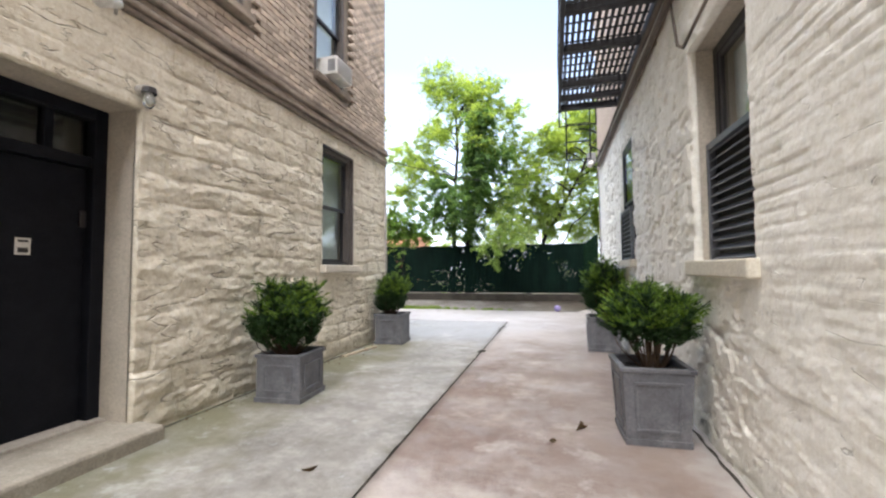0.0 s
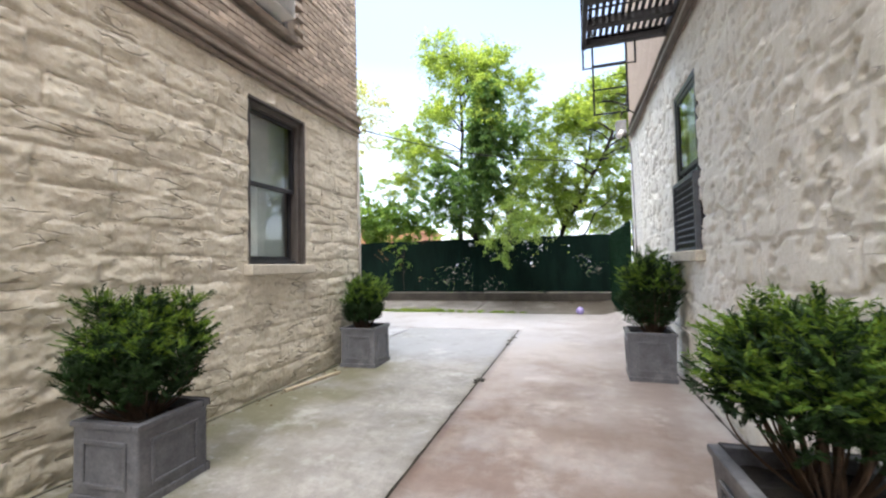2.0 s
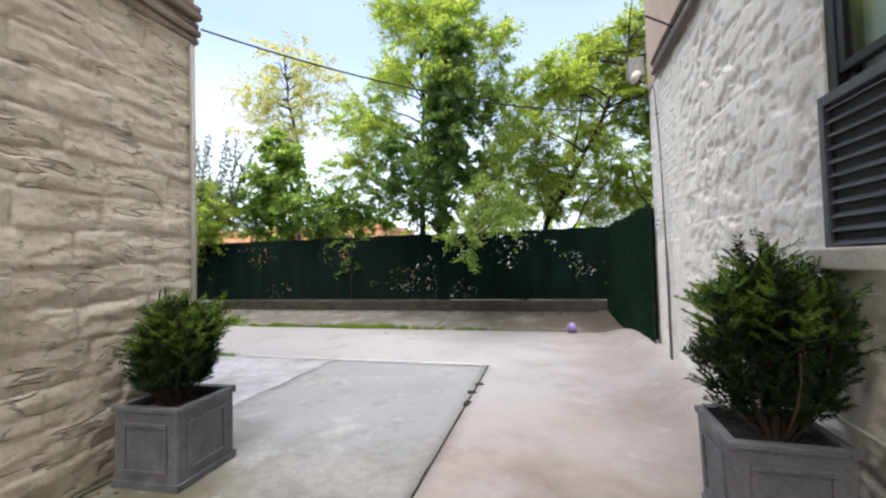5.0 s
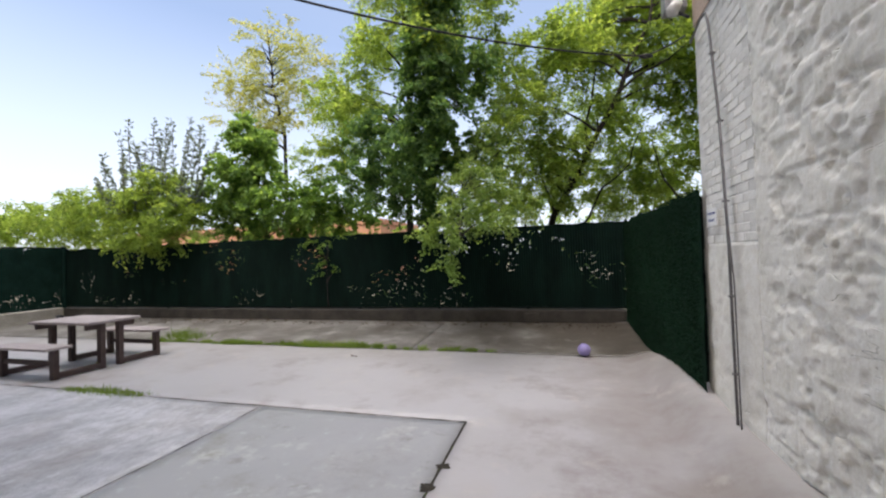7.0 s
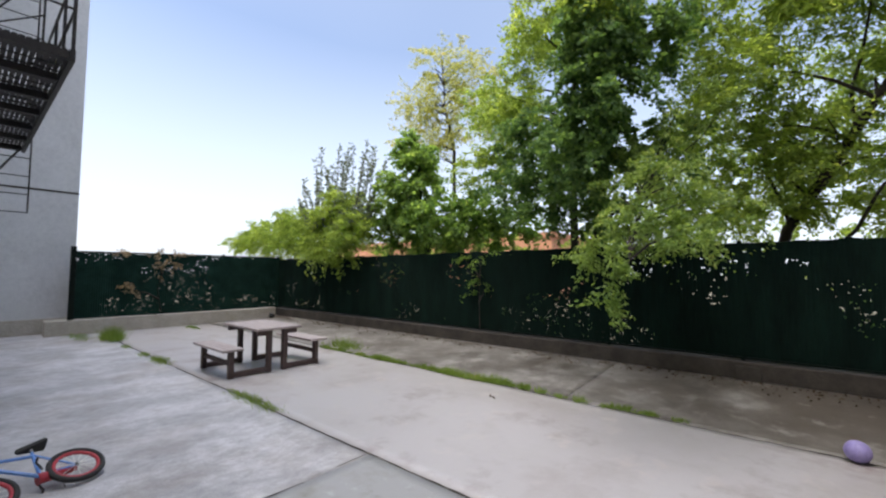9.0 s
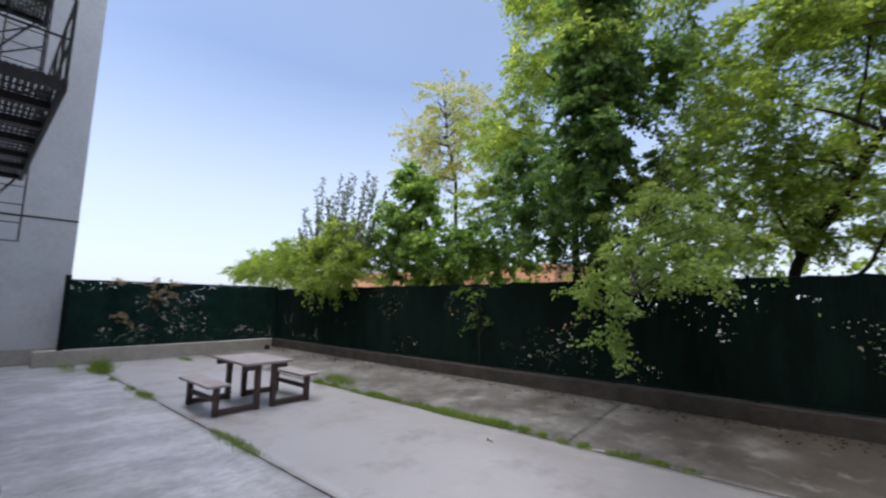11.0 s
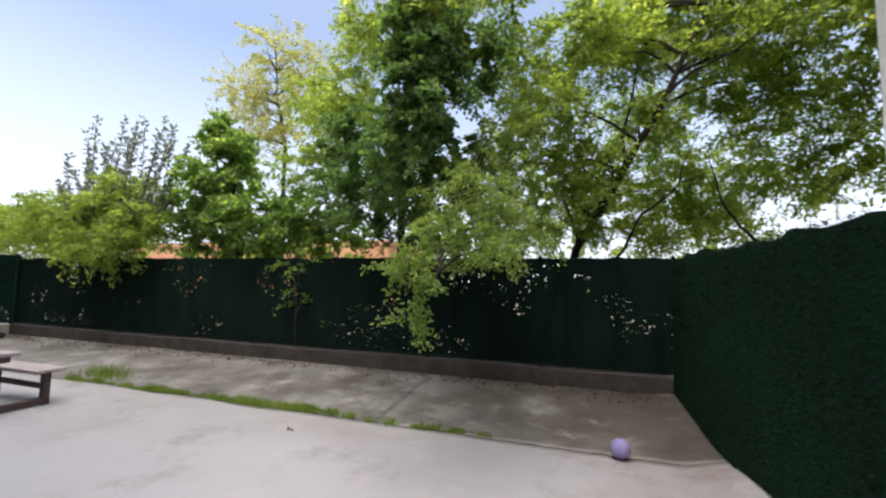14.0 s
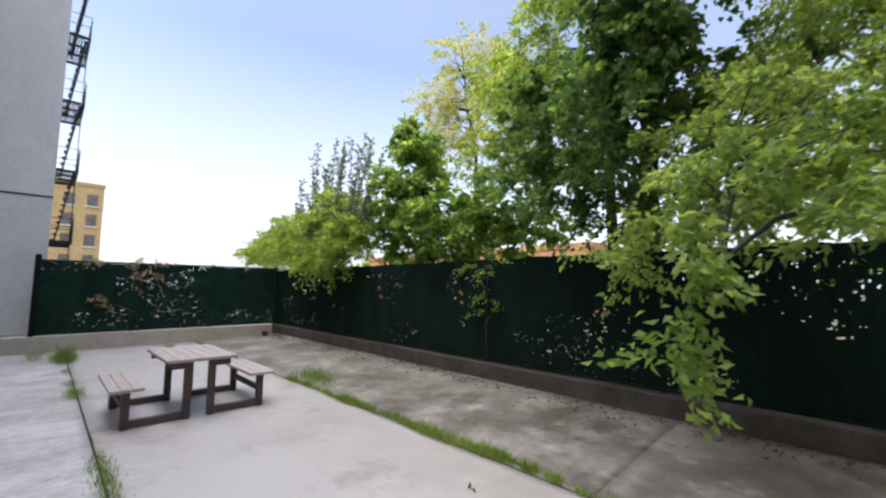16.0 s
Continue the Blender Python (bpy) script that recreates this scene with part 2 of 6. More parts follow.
def cracks(m, scale, stretch, width, colour, most=0.8, amount=0.5, depth=0.006):
    """Broken, mostly level hairline cracks and chip edges with dirt in them."""
    N, K = m.node_tree.nodes, m.node_tree.links
    p = N["Principled BSDF"]
    old = p.inputs["Base Color"].links[0].from_socket
    co = N.new("ShaderNodeTexCoord")
    mp = N.new("ShaderNodeMapping")
    mp.inputs["Scale"].default_value = stretch
    K.new(co.outputs["Object"], mp.inputs["Vector"])
    n1 = N.new("ShaderNodeTexNoise")
    n1.inputs["Scale"].default_value, n1.inputs["Detail"].default_value, n1.inputs["Roughness"].default_value = scale, 2.5, 0.5
    K.new(mp.outputs["Vector"], n1.inputs["Vector"])
    d = N.new("ShaderNodeMath")
    d.operation = "SUBTRACT"
    d.inputs[1].default_value = 0.5
    K.new(n1.outputs["Fac"], d.inputs[0])
    ab = N.new("ShaderNodeMath")
    ab.operation = "ABSOLUTE"
    K.new(d.outputs["Value"], ab.inputs[0])
    li = N.new("ShaderNodeMapRange")
    li.inputs["From Min"].default_value, li.inputs["From Max"].default_value = 0.0, width
    li.inputs["To Min"].default_value, li.inputs["To Max"].default_value = 1.0, 0.0
    K.new(ab.outputs["Value"], li.inputs["Value"])
    n2 = N.new("ShaderNodeTexNoise")
    n2.inputs["Scale"].default_value, n2.inputs["Detail"].default_value = scale * 1.7, 3.0
    K.new(co.outputs["Object"], n2.inputs["Vector"])
    gate = N.new("ShaderNodeMapRange")
    gate.inputs["From Min"].default_value, gate.inputs["From Max"].default_value = 1 - amount, 1.08 - amount
    K.new(n2.outputs["Fac"], gate.inputs["Value"])
    mk = N.new("ShaderNodeMath")
    mk.operation = "MULTIPLY"
    K.new(li.outputs["Result"], mk.inputs[0])
    K.new(gate.outputs["Result"], mk.inputs[1])
    am = N.new("ShaderNodeMath")
    am.operation = "MULTIPLY"
    am.inputs[1].default_value = most
    K.new(mk.outputs["Value"], am.inputs[0])
    mx = N.new("ShaderNodeMixRGB")
    mx.inputs["Color2"].default_value = rgb(colour)
    K.new(am.outputs["Value"], mx.inputs["Fac"])
    K.new(old, mx.inputs["Color1"])
    K.new(mx.outputs["Color"], p.inputs["Base Color"])
    bp = N.new("ShaderNodeBump")
    bp.invert = True
    bp.inputs["Strength"].default_value, bp.inputs["Distance"].default_value = 0.8, depth
    if p.inputs["Normal"].links:
        K.new(p.inputs["Normal"].links[0].from_socket, bp.inputs["Normal"])
    K.new(mk.outputs["Value"], bp.inputs["Height"])
    K.new(bp.outputs["Normal"], p.inputs["Normal"])


def zone(m, axis, start, full, colour, ragged=0.35, scale=1.6, most=1.0):
    """A second tone with a ragged outline that sets in along one axis."""
    N, K = m.node_tree.nodes, m.node_tree.links
    p = N["Principled BSDF"]
    old = p.inputs["Base Color"].links[0].from_socket
    co = N.new("ShaderNodeTexCoord")
    sp = N.new("ShaderNodeSeparateXYZ")
    K.new(co.outputs["Object"], sp.inputs["Vector"])
    mr = N.new("ShaderNodeMapRange")
    mr.inputs["From Min"].default_value, mr.inputs["From Max"].default_value = start, full
    K.new(sp.outputs[axis], mr.inputs["Value"])
    nz_ = N.new("ShaderNodeTexNoise")
    nz_.inputs["Scale"].default_value, nz_.inputs["Detail"].default_value, nz_.inputs["Roughness"].default_value = scale, 7.0, 0.66
    K.new(co.outputs["Object"], nz_.inputs["Vector"])
    ad = N.new("ShaderNodeMath")
    ad.operation = "MULTIPLY_ADD"
    ad.inputs[1].default_value = 2.4
    K.new(nz_.outputs["Fac"], ad.inputs[0])
    ad.inputs[2].default_value = -1.2
    sm_ = N.new("ShaderNodeMath")
    sm_.operation = "ADD"
    K.new(ad.outputs["Value"], sm_.inputs[0])
    K.new(mr.outputs["Result"], sm_.inputs[1])
    cl = N.new("ShaderNodeMapRange")
    cl.inputs["From Min"].default_value, cl.inputs["From Max"].default_value = 0.5 - ragged, 0.5 + ragged
    cl.inputs["To Max"].default_value = most
    K.new(sm_.outputs["Value"], cl.inputs["Value"])
    mx = N.new("ShaderNodeMixRGB")
    mx.inputs["Color2"].default_value = rgb(colour)
    K.new(cl.outputs["Result"], mx.inputs["Fac"])
    K.new(old, mx.inputs["Color1"])
    K.new(mx.outputs["Color"], p.inputs["Base Color"])


def flecks(m, scale, at, colour, most, shift=0.0):
    """Worn or soiled patches with ragged outlines."""
    N, K = m.node_tree.nodes, m.node_tree.links
    p = N["Principled BSDF"]
    old = p.inputs["Base Color"].links[0].from_socket
    co = N.new("ShaderNodeTexCoord")
    mp = N.new("ShaderNodeMapping")
    mp.inputs["Location"].default_value = (shift, -shift, 0)
    K.new(co.outputs["Object"], mp.inputs["Vector"])
    nz_ = N.new("ShaderNodeTexNoise")
    nz_.inputs["Scale"].default_value, nz_.inputs["Detail"].default_value, nz_.inputs["Roughness"].default_value = scale, 9.0, 0.7
    K.new(mp.outputs["Vector"], nz_.inputs["Vector"])
    mr = N.new("ShaderNodeMapRange")
    mr.inputs["From Min"].default_value, mr.inputs["From Max"].default_value = at
    mr.inputs["To Max"].default_value = most
    K.new(nz_.outputs["Fac"], mr.inputs["Value"])
    mx = N.new("ShaderNodeMixRGB")
    mx.inputs["Color2"].default_value = rgb(colour)
    K.new(mr.outputs["Result"], mx.inputs["Fac"])
    K.new(old, mx.inputs["Color1"])
    K.new(mx.outputs["Color"], p.inputs["Base Color"])


CREAM = surface("cream_painted_stone", (0.58, 0.525, 0.42), (0.74, 0.69, 0.575), 3.0, 0.8, 0.8, 38, stain=(0.30, 0.25, 0.17), stain_scale=0.9, stain_at=(0.6, 0.85))
CREAM_R = surface("pale_painted_masonry", (0.74, 0.715, 0.645), (0.84, 0.825, 0.77), 3.0, 0.75, 0.65, 42, stain=(0.38, 0.36, 0.30), stain_scale=1.1, stain_at=(0.62, 0.85))
cracks(CREAM, 1.9, (1, 0.55, 2.6), 0.014, (0.20, 0.165, 0.115), 0.55, 0.5, 0.016)
cracks(CREAM, 5.5, (1, 0.7, 1.9), 0.022, (0.26, 0.22, 0.16), 0.4, 0.46, 0.012)
cracks(CREAM_R, 5.5, (1, 0.8, 1.7), 0.012, (0.26, 0.25, 0.23), 0.45, 0.38, 0.008)
cracks(CREAM_R, 2.1, (1, 0.5, 3.2), 0.006, (0.30, 0.285, 0.26), 0.45, 0.42, 0.008)
PAINT_BRICK = surface("white_painted_brick", (0.76, 0.74, 0.69), (0.85, 0.84, 0.80), 5, 0.75, 0.4, 45, random_ob=0.018)
REVEAL = surface("smooth_beige_render", (0.43, 0.385, 0.315), (0.52, 0.47, 0.39), 5, 0.8, 0.2, 80)
PINKISH = surface("pinkish_painted_brick", (0.46, 0.36, 0.28), (0.54, 0.43, 0.35), 4, 0.85, 0.35, 50, random_ob=0.08)
BRICK = surface("tan_brick", (0.38, 0.315, 0.255), (0.57, 0.485, 0.40), 9, 0.9, 0.5, 90, random_ob=0.28)
BRICK_J = surface("tan_brick_joined", (0.38, 0.315, 0.255), (0.57, 0.485, 0.40), 9, 0.9, 0.5, 90, island=0.28)
MORTAR = surface("grey_mortar", (0.21, 0.18, 0.15), (0.30, 0.26, 0.22), 12, 0.95, 0.4, 120)
MORTAR_PAINTED = surface("painted_mortar", (0.60, 0.585, 0.545), (0.76, 0.75, 0.71), 6, 0.9, 0.4, 80)
PIPE = surface("weathered_brown_pipe", (0.085, 0.07, 0.058), (0.19, 0.155, 0.13), 6, 0.85, 0.5, 60, stretch=(1, 0.3, 1))
BAND = surface("weathered_brown_band", (0.15, 0.122, 0.10), (0.37, 0.31, 0.255), 5, 0.9, 0.6, 60, stretch=(1, 0.35, 1.5), stain=(0.42, 0.36, 0.29), stain_scale=1.6, stain_at=(0.52, 0.7))
CONCRETE = surface("worn_concrete", (0.20, 0.188, 0.17), (0.355, 0.338, 0.315), 1.6, 0.56, 0.25, 130, stain=(0.24, 0.22, 0.19), stain_scale=0.55, stain_at=(0.45, 0.8), fine_mix=0.55, tones=(0.4, 0.62))
CONCRETE_RED = surface("reddish_worn_concrete", (0.175, 0.125, 0.103), (0.31, 0.255, 0.226), 1.4, 0.43, 0.25, 130, stain=(0.17, 0.105, 0.08), stain_scale=0.9, stain_at=(0.45, 0.66), fine_mix=0.55, tones=(0.4, 0.62))
CONCRETE_BLUE = surface("blotchy_grey_concrete", (0.33, 0.33, 0.345), (0.49, 0.49, 0.515), 1.8, 0.65, 0.22, 130, stretch=(1, 0.6, 1), stain=(0.25, 0.215, 0.185), stain_scale=0.6, stain_at=(0.48, 0.8), fine_mix=0.55, tones=(0.4, 0.62))
CONCRETE_DIRTY_SHADED = surface("dirty_shaded_concrete", (0.16, 0.15, 0.135), (0.33, 0.315, 0.295), 1.3, 0.42, 0.3, 110, stain=(0.07, 0.058, 0.045), stain_scale=0.9, stain_at=(0.42, 0.72), fine_mix=0.55, tones=(0.4, 0.62))
# Both walls turn darker and greener towards the foot.
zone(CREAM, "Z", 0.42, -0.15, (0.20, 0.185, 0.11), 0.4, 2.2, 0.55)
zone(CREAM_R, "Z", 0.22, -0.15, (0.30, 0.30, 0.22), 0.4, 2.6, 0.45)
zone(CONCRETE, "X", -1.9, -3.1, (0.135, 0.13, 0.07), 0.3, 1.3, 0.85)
zone(CONCRETE, "Y", 6.9, 7.9, (0.32, 0.325, 0.34), 0.45, 1.4, 0.85)
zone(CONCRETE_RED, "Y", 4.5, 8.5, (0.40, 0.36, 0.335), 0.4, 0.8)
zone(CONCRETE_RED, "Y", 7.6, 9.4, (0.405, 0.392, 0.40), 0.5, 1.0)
# Brown stains to the right, painted darker for the shade under the trees.
zone(CONCRETE_DIRTY_SHADED, "X", -4.5, 0.6, (0.085, 0.07, 0.055), 0.5, 1.1, 0.85)
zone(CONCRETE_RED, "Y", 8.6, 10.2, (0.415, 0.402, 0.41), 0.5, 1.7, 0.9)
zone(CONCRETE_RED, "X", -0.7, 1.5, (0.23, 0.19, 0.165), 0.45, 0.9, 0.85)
zone(CONCRETE_RED, "X", 0.55, 1.1, (0.40, 0.39, 0.38), 0.3, 2.2, 0.6)
zone(CONCRETE_RED, "Y", 11.4, 13.3, (0.29, 0.265, 0.245), 0.5, 0.7, 0.5)
zone(CONCRETE_RED, "Y", 3.0, 1.5, (0.50, 0.46, 0.42), 0.2, 1.2, 0.7)
flecks(CREAM_R, 9.0, (0.645, 0.685), (0.34, 0.33, 0.30), 0.5, 1.0)
flecks(CREAM_R, 1.3, (0.55, 0.7), (0.62, 0.60, 0.53), 0.5, 4.0)
flecks(CREAM, 10.0, (0.65, 0.69), (0.30, 0.255, 0.185), 0.4, 1.0)
flecks(CREAM, 1.1, (0.53, 0.68), (0.45, 0.40, 0.31), 0.55, 4.0)
flecks(CONCRETE, 1.7, (0.56, 0.66), (0.52, 0.52, 0.50), 0.5)
flecks(CONCRETE, 2.6, (0.57, 0.70), (0.13, 0.125, 0.085), 0.6, 3.0)
flecks(CONCRETE, 7.0, (0.58, 0.68), (0.47, 0.50, 0.52), 0.45, 6.0)
flecks(CONCRETE_RED, 0.8, (0.54, 0.66), (0.15, 0.10, 0.08), 0.45, 11.0)
flecks(CONCRETE_RED, 1.9, (0.57, 0.66), (0.50, 0.46, 0.43), 0.45, 5.0)
flecks(CONCRETE_RED, 9.0, (0.66, 0.72), (0.58, 0.55, 0.52), 0.55, 9.0)
flecks(CONCRETE_BLUE, 2.2, (0.55, 0.68), (0.27, 0.255, 0.25), 0.5, 2.0)
flecks(CONCRETE_BLUE, 7.0, (0.60, 0.70), (0.60, 0.62, 0.65), 0.5, 4.0)
flecks(CONCRETE_DIRTY_SHADED, 2.4, (0.56, 0.66), (0.38, 0.365, 0.34), 0.5, 7.0)
flecks(CONCRETE_DIRTY_SHADED, 1.1, (0.54, 0.66), (0.05, 0.042, 0.034), 0.6, 2.0)
# Mossy brown, taken darker still for the tree shade on the back kerb.
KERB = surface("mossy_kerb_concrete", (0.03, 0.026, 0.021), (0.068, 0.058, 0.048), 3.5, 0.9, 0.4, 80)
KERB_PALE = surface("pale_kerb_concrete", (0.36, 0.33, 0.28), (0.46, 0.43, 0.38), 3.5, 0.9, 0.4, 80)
STEP = surface("worn_step_concrete", (0.24, 0.215, 0.175), (0.36, 0.33, 0.275), 3.5, 0.85, 0.4, 80)
DIRT = surface("joint_dirt", (0.016, 0.014, 0.011), (0.045, 0.038, 0.028), 20, 0.95, 0.5, 90)
SOIL = surface("dark_soil", (0.012, 0.010, 0.008), (0.035, 0.027, 0.02), 30, 0.95, 0.7, 120)
EARTH = surface("rough_earth", (0.07, 0.065, 0.04), (0.13, 0.115, 0.07), 2, 0.95, 0.4, 20)
LEAD = surface("grey_lead_finish", (0.088, 0.09, 0.10), (0.15, 0.154, 0.168), 7, 0.55, 0.15, 60, stain=(0.26, 0.26, 0.27), stain_scale=3, stain_at=(0.55, 0.8))
BLACK_PAINT = surface("black_paint", (0.005, 0.006, 0.009), (0.010, 0.011, 0.015), 6, 0.55, 0.08, 90, spec=0.12)
BLACK_IRON = surface("black_painted_iron", (0.012, 0.011, 0.013), (0.03, 0.027, 0.03), 14, 0.55, 0.2, 120)
BROWN_FRAME = surface("brown_window_casing", (0.075, 0.066, 0.06), (0.115, 0.10, 0.092), 6, 0.6, 0.15, 80)
SASH = surface("black_window_sash", (0.014, 0.014, 0.017), (0.025, 0.025, 0.03), 8, 0.4, 0.05, 80)
LOUVRE = surface("dark_grey_louvre", (0.078, 0.085, 0.10), (0.125, 0.135, 0.155), 10, 0.45, 0.1, 90)
SILL = surface("painted_stone_sill", (0.50, 0.46, 0.38), (0.60, 0.56, 0.47), 6, 0.8, 0.3, 70)
BLIND = surface("pale_blind", (0.47, 0.50, 0.495), (0.57, 0.60, 0.595), 3, 0.7, 0.05, 60)
BLIND_BLUE = surface("pale_blue_blind", (0.62, 0.70, 0.74), (0.72, 0.79, 0.82), 3, 0.6, 0.05, 60)
# Dark grey puts the dimness of the unseen rooms into their surfaces.
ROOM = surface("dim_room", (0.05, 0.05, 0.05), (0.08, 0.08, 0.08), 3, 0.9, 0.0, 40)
WHITE = surface("white_enamel", (0.62, 0.61, 0.58), (0.72, 0.71, 0.68), 8, 0.45, 0.05, 90)
SIGN_WHITE = surface("white_sign_plate", (0.82, 0.82, 0.82), (0.88, 0.88, 0.88), 8, 0.4, 0.03, 90)
GREY_METAL = surface("grey_metal", (0.22, 0.22, 0.22), (0.34, 0.34, 0.34), 12, 0.45, 0.1, 90, metal=0.4)
CONDUIT = surface("painted_conduit", (0.30, 0.29, 0.26), (0.40, 0.38, 0.34), 9, 0.55, 0.2, 90)
CONDUIT_DARK = surface("dark_grey_conduit", (0.11, 0.105, 0.105), (0.19, 0.18, 0.18), 12, 0.55, 0.25, 90)
RUBBER = surface("black_rubber", (0.012, 0.012, 0.012), (0.022, 0.022, 0.022), 20, 0.7, 0.1, 90)
RED = surface("red_paint", (0.34, 0.02, 0.035), (0.44, 0.035, 0.05), 10, 0.45, 0.05, 90)
BLUE = surface("blue_paint", (0.09, 0.22, 0.55), (0.14, 0.30, 0.68), 10, 0.35, 0.05, 90)
PURPLE = surface("purple_rubber", (0.23, 0.19, 0.42), (0.31, 0.265, 0.50), 10, 0.5, 0.1, 90)
FENCE_GREEN = surface("dark_green_screen", (0.002, 0.008, 0.006), (0.005, 0.018, 0.013), 3.0, 0.85, 0.2, 140, stretch=(1, 1, 0.25), spec=0.12)
FENCE_LEFT = surface("green_screen_worn", (0.004, 0.017, 0.013), (0.011, 0.036, 0.027), 2.4, 0.8, 0.2, 140, spec=0.12)
FENCE_IRON = surface("dark_green_rail", (0.003, 0.006, 0.005), (0.007, 0.013, 0.010), 10, 0.5, 0.1, 90, spec=0.12)
TURF = surface("green_turf_backing", (0.003, 0.016, 0.008), (0.007, 0.030, 0.015), 5, 0.95, 0.4, 200, stretch=(1, 1, 0.4), spec=0.12)
TURF_BLADE = leaf_material("turf_blades", (0.003, 0.018, 0.008), (0.009, 0.040, 0.019), through=0.1, rough=0.95)
TABLE_TOP = surface("greyed_plank", (0.30, 0.255, 0.25), (0.42, 0.37, 0.36), 5, 0.75, 0.25, 120, stretch=(0.15, 1, 1))
TABLE_LEG = surface("brown_recycled_plank", (0.055, 0.035, 0.032), (0.09, 0.06, 0.055), 6, 0.7, 0.25, 120)
WOOD = surface("weathered_lath", (0.34, 0.29, 0.20), (0.47, 0.41, 0.30), 5, 0.8, 0.3, 120, stretch=(1, 0.15, 1))
BARK = surface("dark_bark", (0.014, 0.011, 0.009), (0.04, 0.032, 0.025), 12, 0.95, 0.7, 60, stretch=(1, 1, 0.3))
STEM = surface("brown_stem", (0.05, 0.032, 0.02), (0.10, 0.065, 0.04), 20, 0.9, 0.4, 90)
WHITE_WALL = surface("pale_rendered_wall", (0.55, 0.56, 0.585), (0.65, 0.66, 0.69), 1.2, 0.85, 0.2, 40, stain=(0.52, 0.53, 0.54), stain_scale=0.3, stain_at=(0.5, 0.8))
YELLOW_WALL = surface("yellow_brick_facade", (0.50, 0.34, 0.15), (0.60, 0.43, 0.21), 0.8, 0.9, 0.1, 6)
ORANGE_WALL = surface("orange_brick_facade", (0.42, 0.19, 0.10), (0.52, 0.27, 0.15), 0.8, 0.9, 0.1, 6)
FAR_GLASS = surface("far_window", (0.10, 0.09, 0.08), (0.18, 0.16, 0.14), 2, 0.3, 0.0, 10)
GLASS = bpy.data.materials.new("window_glass")
GLASS.use_nodes = True
gp = GLASS.node_tree.nodes["Principled BSDF"]
gp.inputs["Transmission Weight"].default_value, gp.inputs["Roughness"].default_value, gp.inputs["IOR"].default_value = 1.0, 0.02, 1.5
gp.inputs["Base Color"].default_value = (0.86, 0.92, 0.90, 1)
LEAF_YEW = leaf_material("yew_needles", (0.008, 0.024, 0.008), (0.036, 0.082, 0.02), None, 0.2)
LEAF_YEW_TIP = leaf_material("fresh_yew_needles", (0.06, 0.13, 0.022), (0.19, 0.29, 0.04), None, 0.3)
LEAF_IVY = leaf_material("ivy_leaves", (0.05, 0.11, 0.045), (0.165, 0.285, 0.095), None, 0.55)
LEAF_LIGHT = leaf_material("light_tree_leaves", (0.11, 0.18, 0.045), (0.27, 0.375, 0.10), (0.44, 0.50, 0.16), 0.66)
LEAF_YELLOW = leaf_material("yellow_tree_leaves", (0.19, 0.23, 0.085), (0.38, 0.40, 0.14), (0.50, 0.42, 0.10), 0.5)
LEAF_MAPLE = leaf_material("maple_leaves", (0.075, 0.15, 0.045), (0.21, 0.335, 0.10), (0.27, 0.38, 0.115), 0.6)
LEAF_SHRUB = leaf_material("shrub_leaves", (0.14, 0.22, 0.055), (0.29, 0.40, 0.115), (0.40, 0.48, 0.17), 0.62)
LEAF_BLUE = leaf_material("greyish_shoot_leaves", (0.10, 0.13, 0.12), (0.20, 0.25, 0.23), None, 0.3)
LEAF_BIG = leaf_material("broad_pale_leaves", (0.10, 0.175, 0.045), (0.22, 0.32, 0.10), (0.36, 0.44, 0.19), 0.5)
GRASS = leaf_material("grass_blades", (0.10, 0.17, 0.035), (0.22, 0.32, 0.08), (0.30, 0.32, 0.11), 0.35)
LITTER_PALE = leaf_material("pale_dry_leaves", (0.26, 0.19, 0.12), (0.50, 0.40, 0.28), None, 0.2)
LITTER = leaf_material("dry_litter", (0.06, 0.04, 0.02), (0.16, 0.11, 0.06), None, 0.1)

# ---- plan ----
LX, RX = -3.265, 1.015          # faces of the two alley walls
L_END, R_END = 7.42, 10.74
FENCE_Y, FENCE_X = 15.38, -15.3
GATE_X = 1.0

# ---- ground and slabs ----
g = bmesh.new()
bmesh.ops.create_grid(g, x_segments=8, y_segments=8, size=600)
ground = part("ground", g, EARTH)
ground.location.z = -0.16
tagged(ground, "rough bare earth round the paved yard", "ground", kind="structure")

floor = thing("floor", 0, 0, 0, "worn concrete slabs with cracked weedy joints", "floor", kind="structure")
part("joint_bed", boxed(-16.0, 1.3, -9.0, 15.3, -0.15, -0.011), DIRT, floor, "dark dirt in the joints")


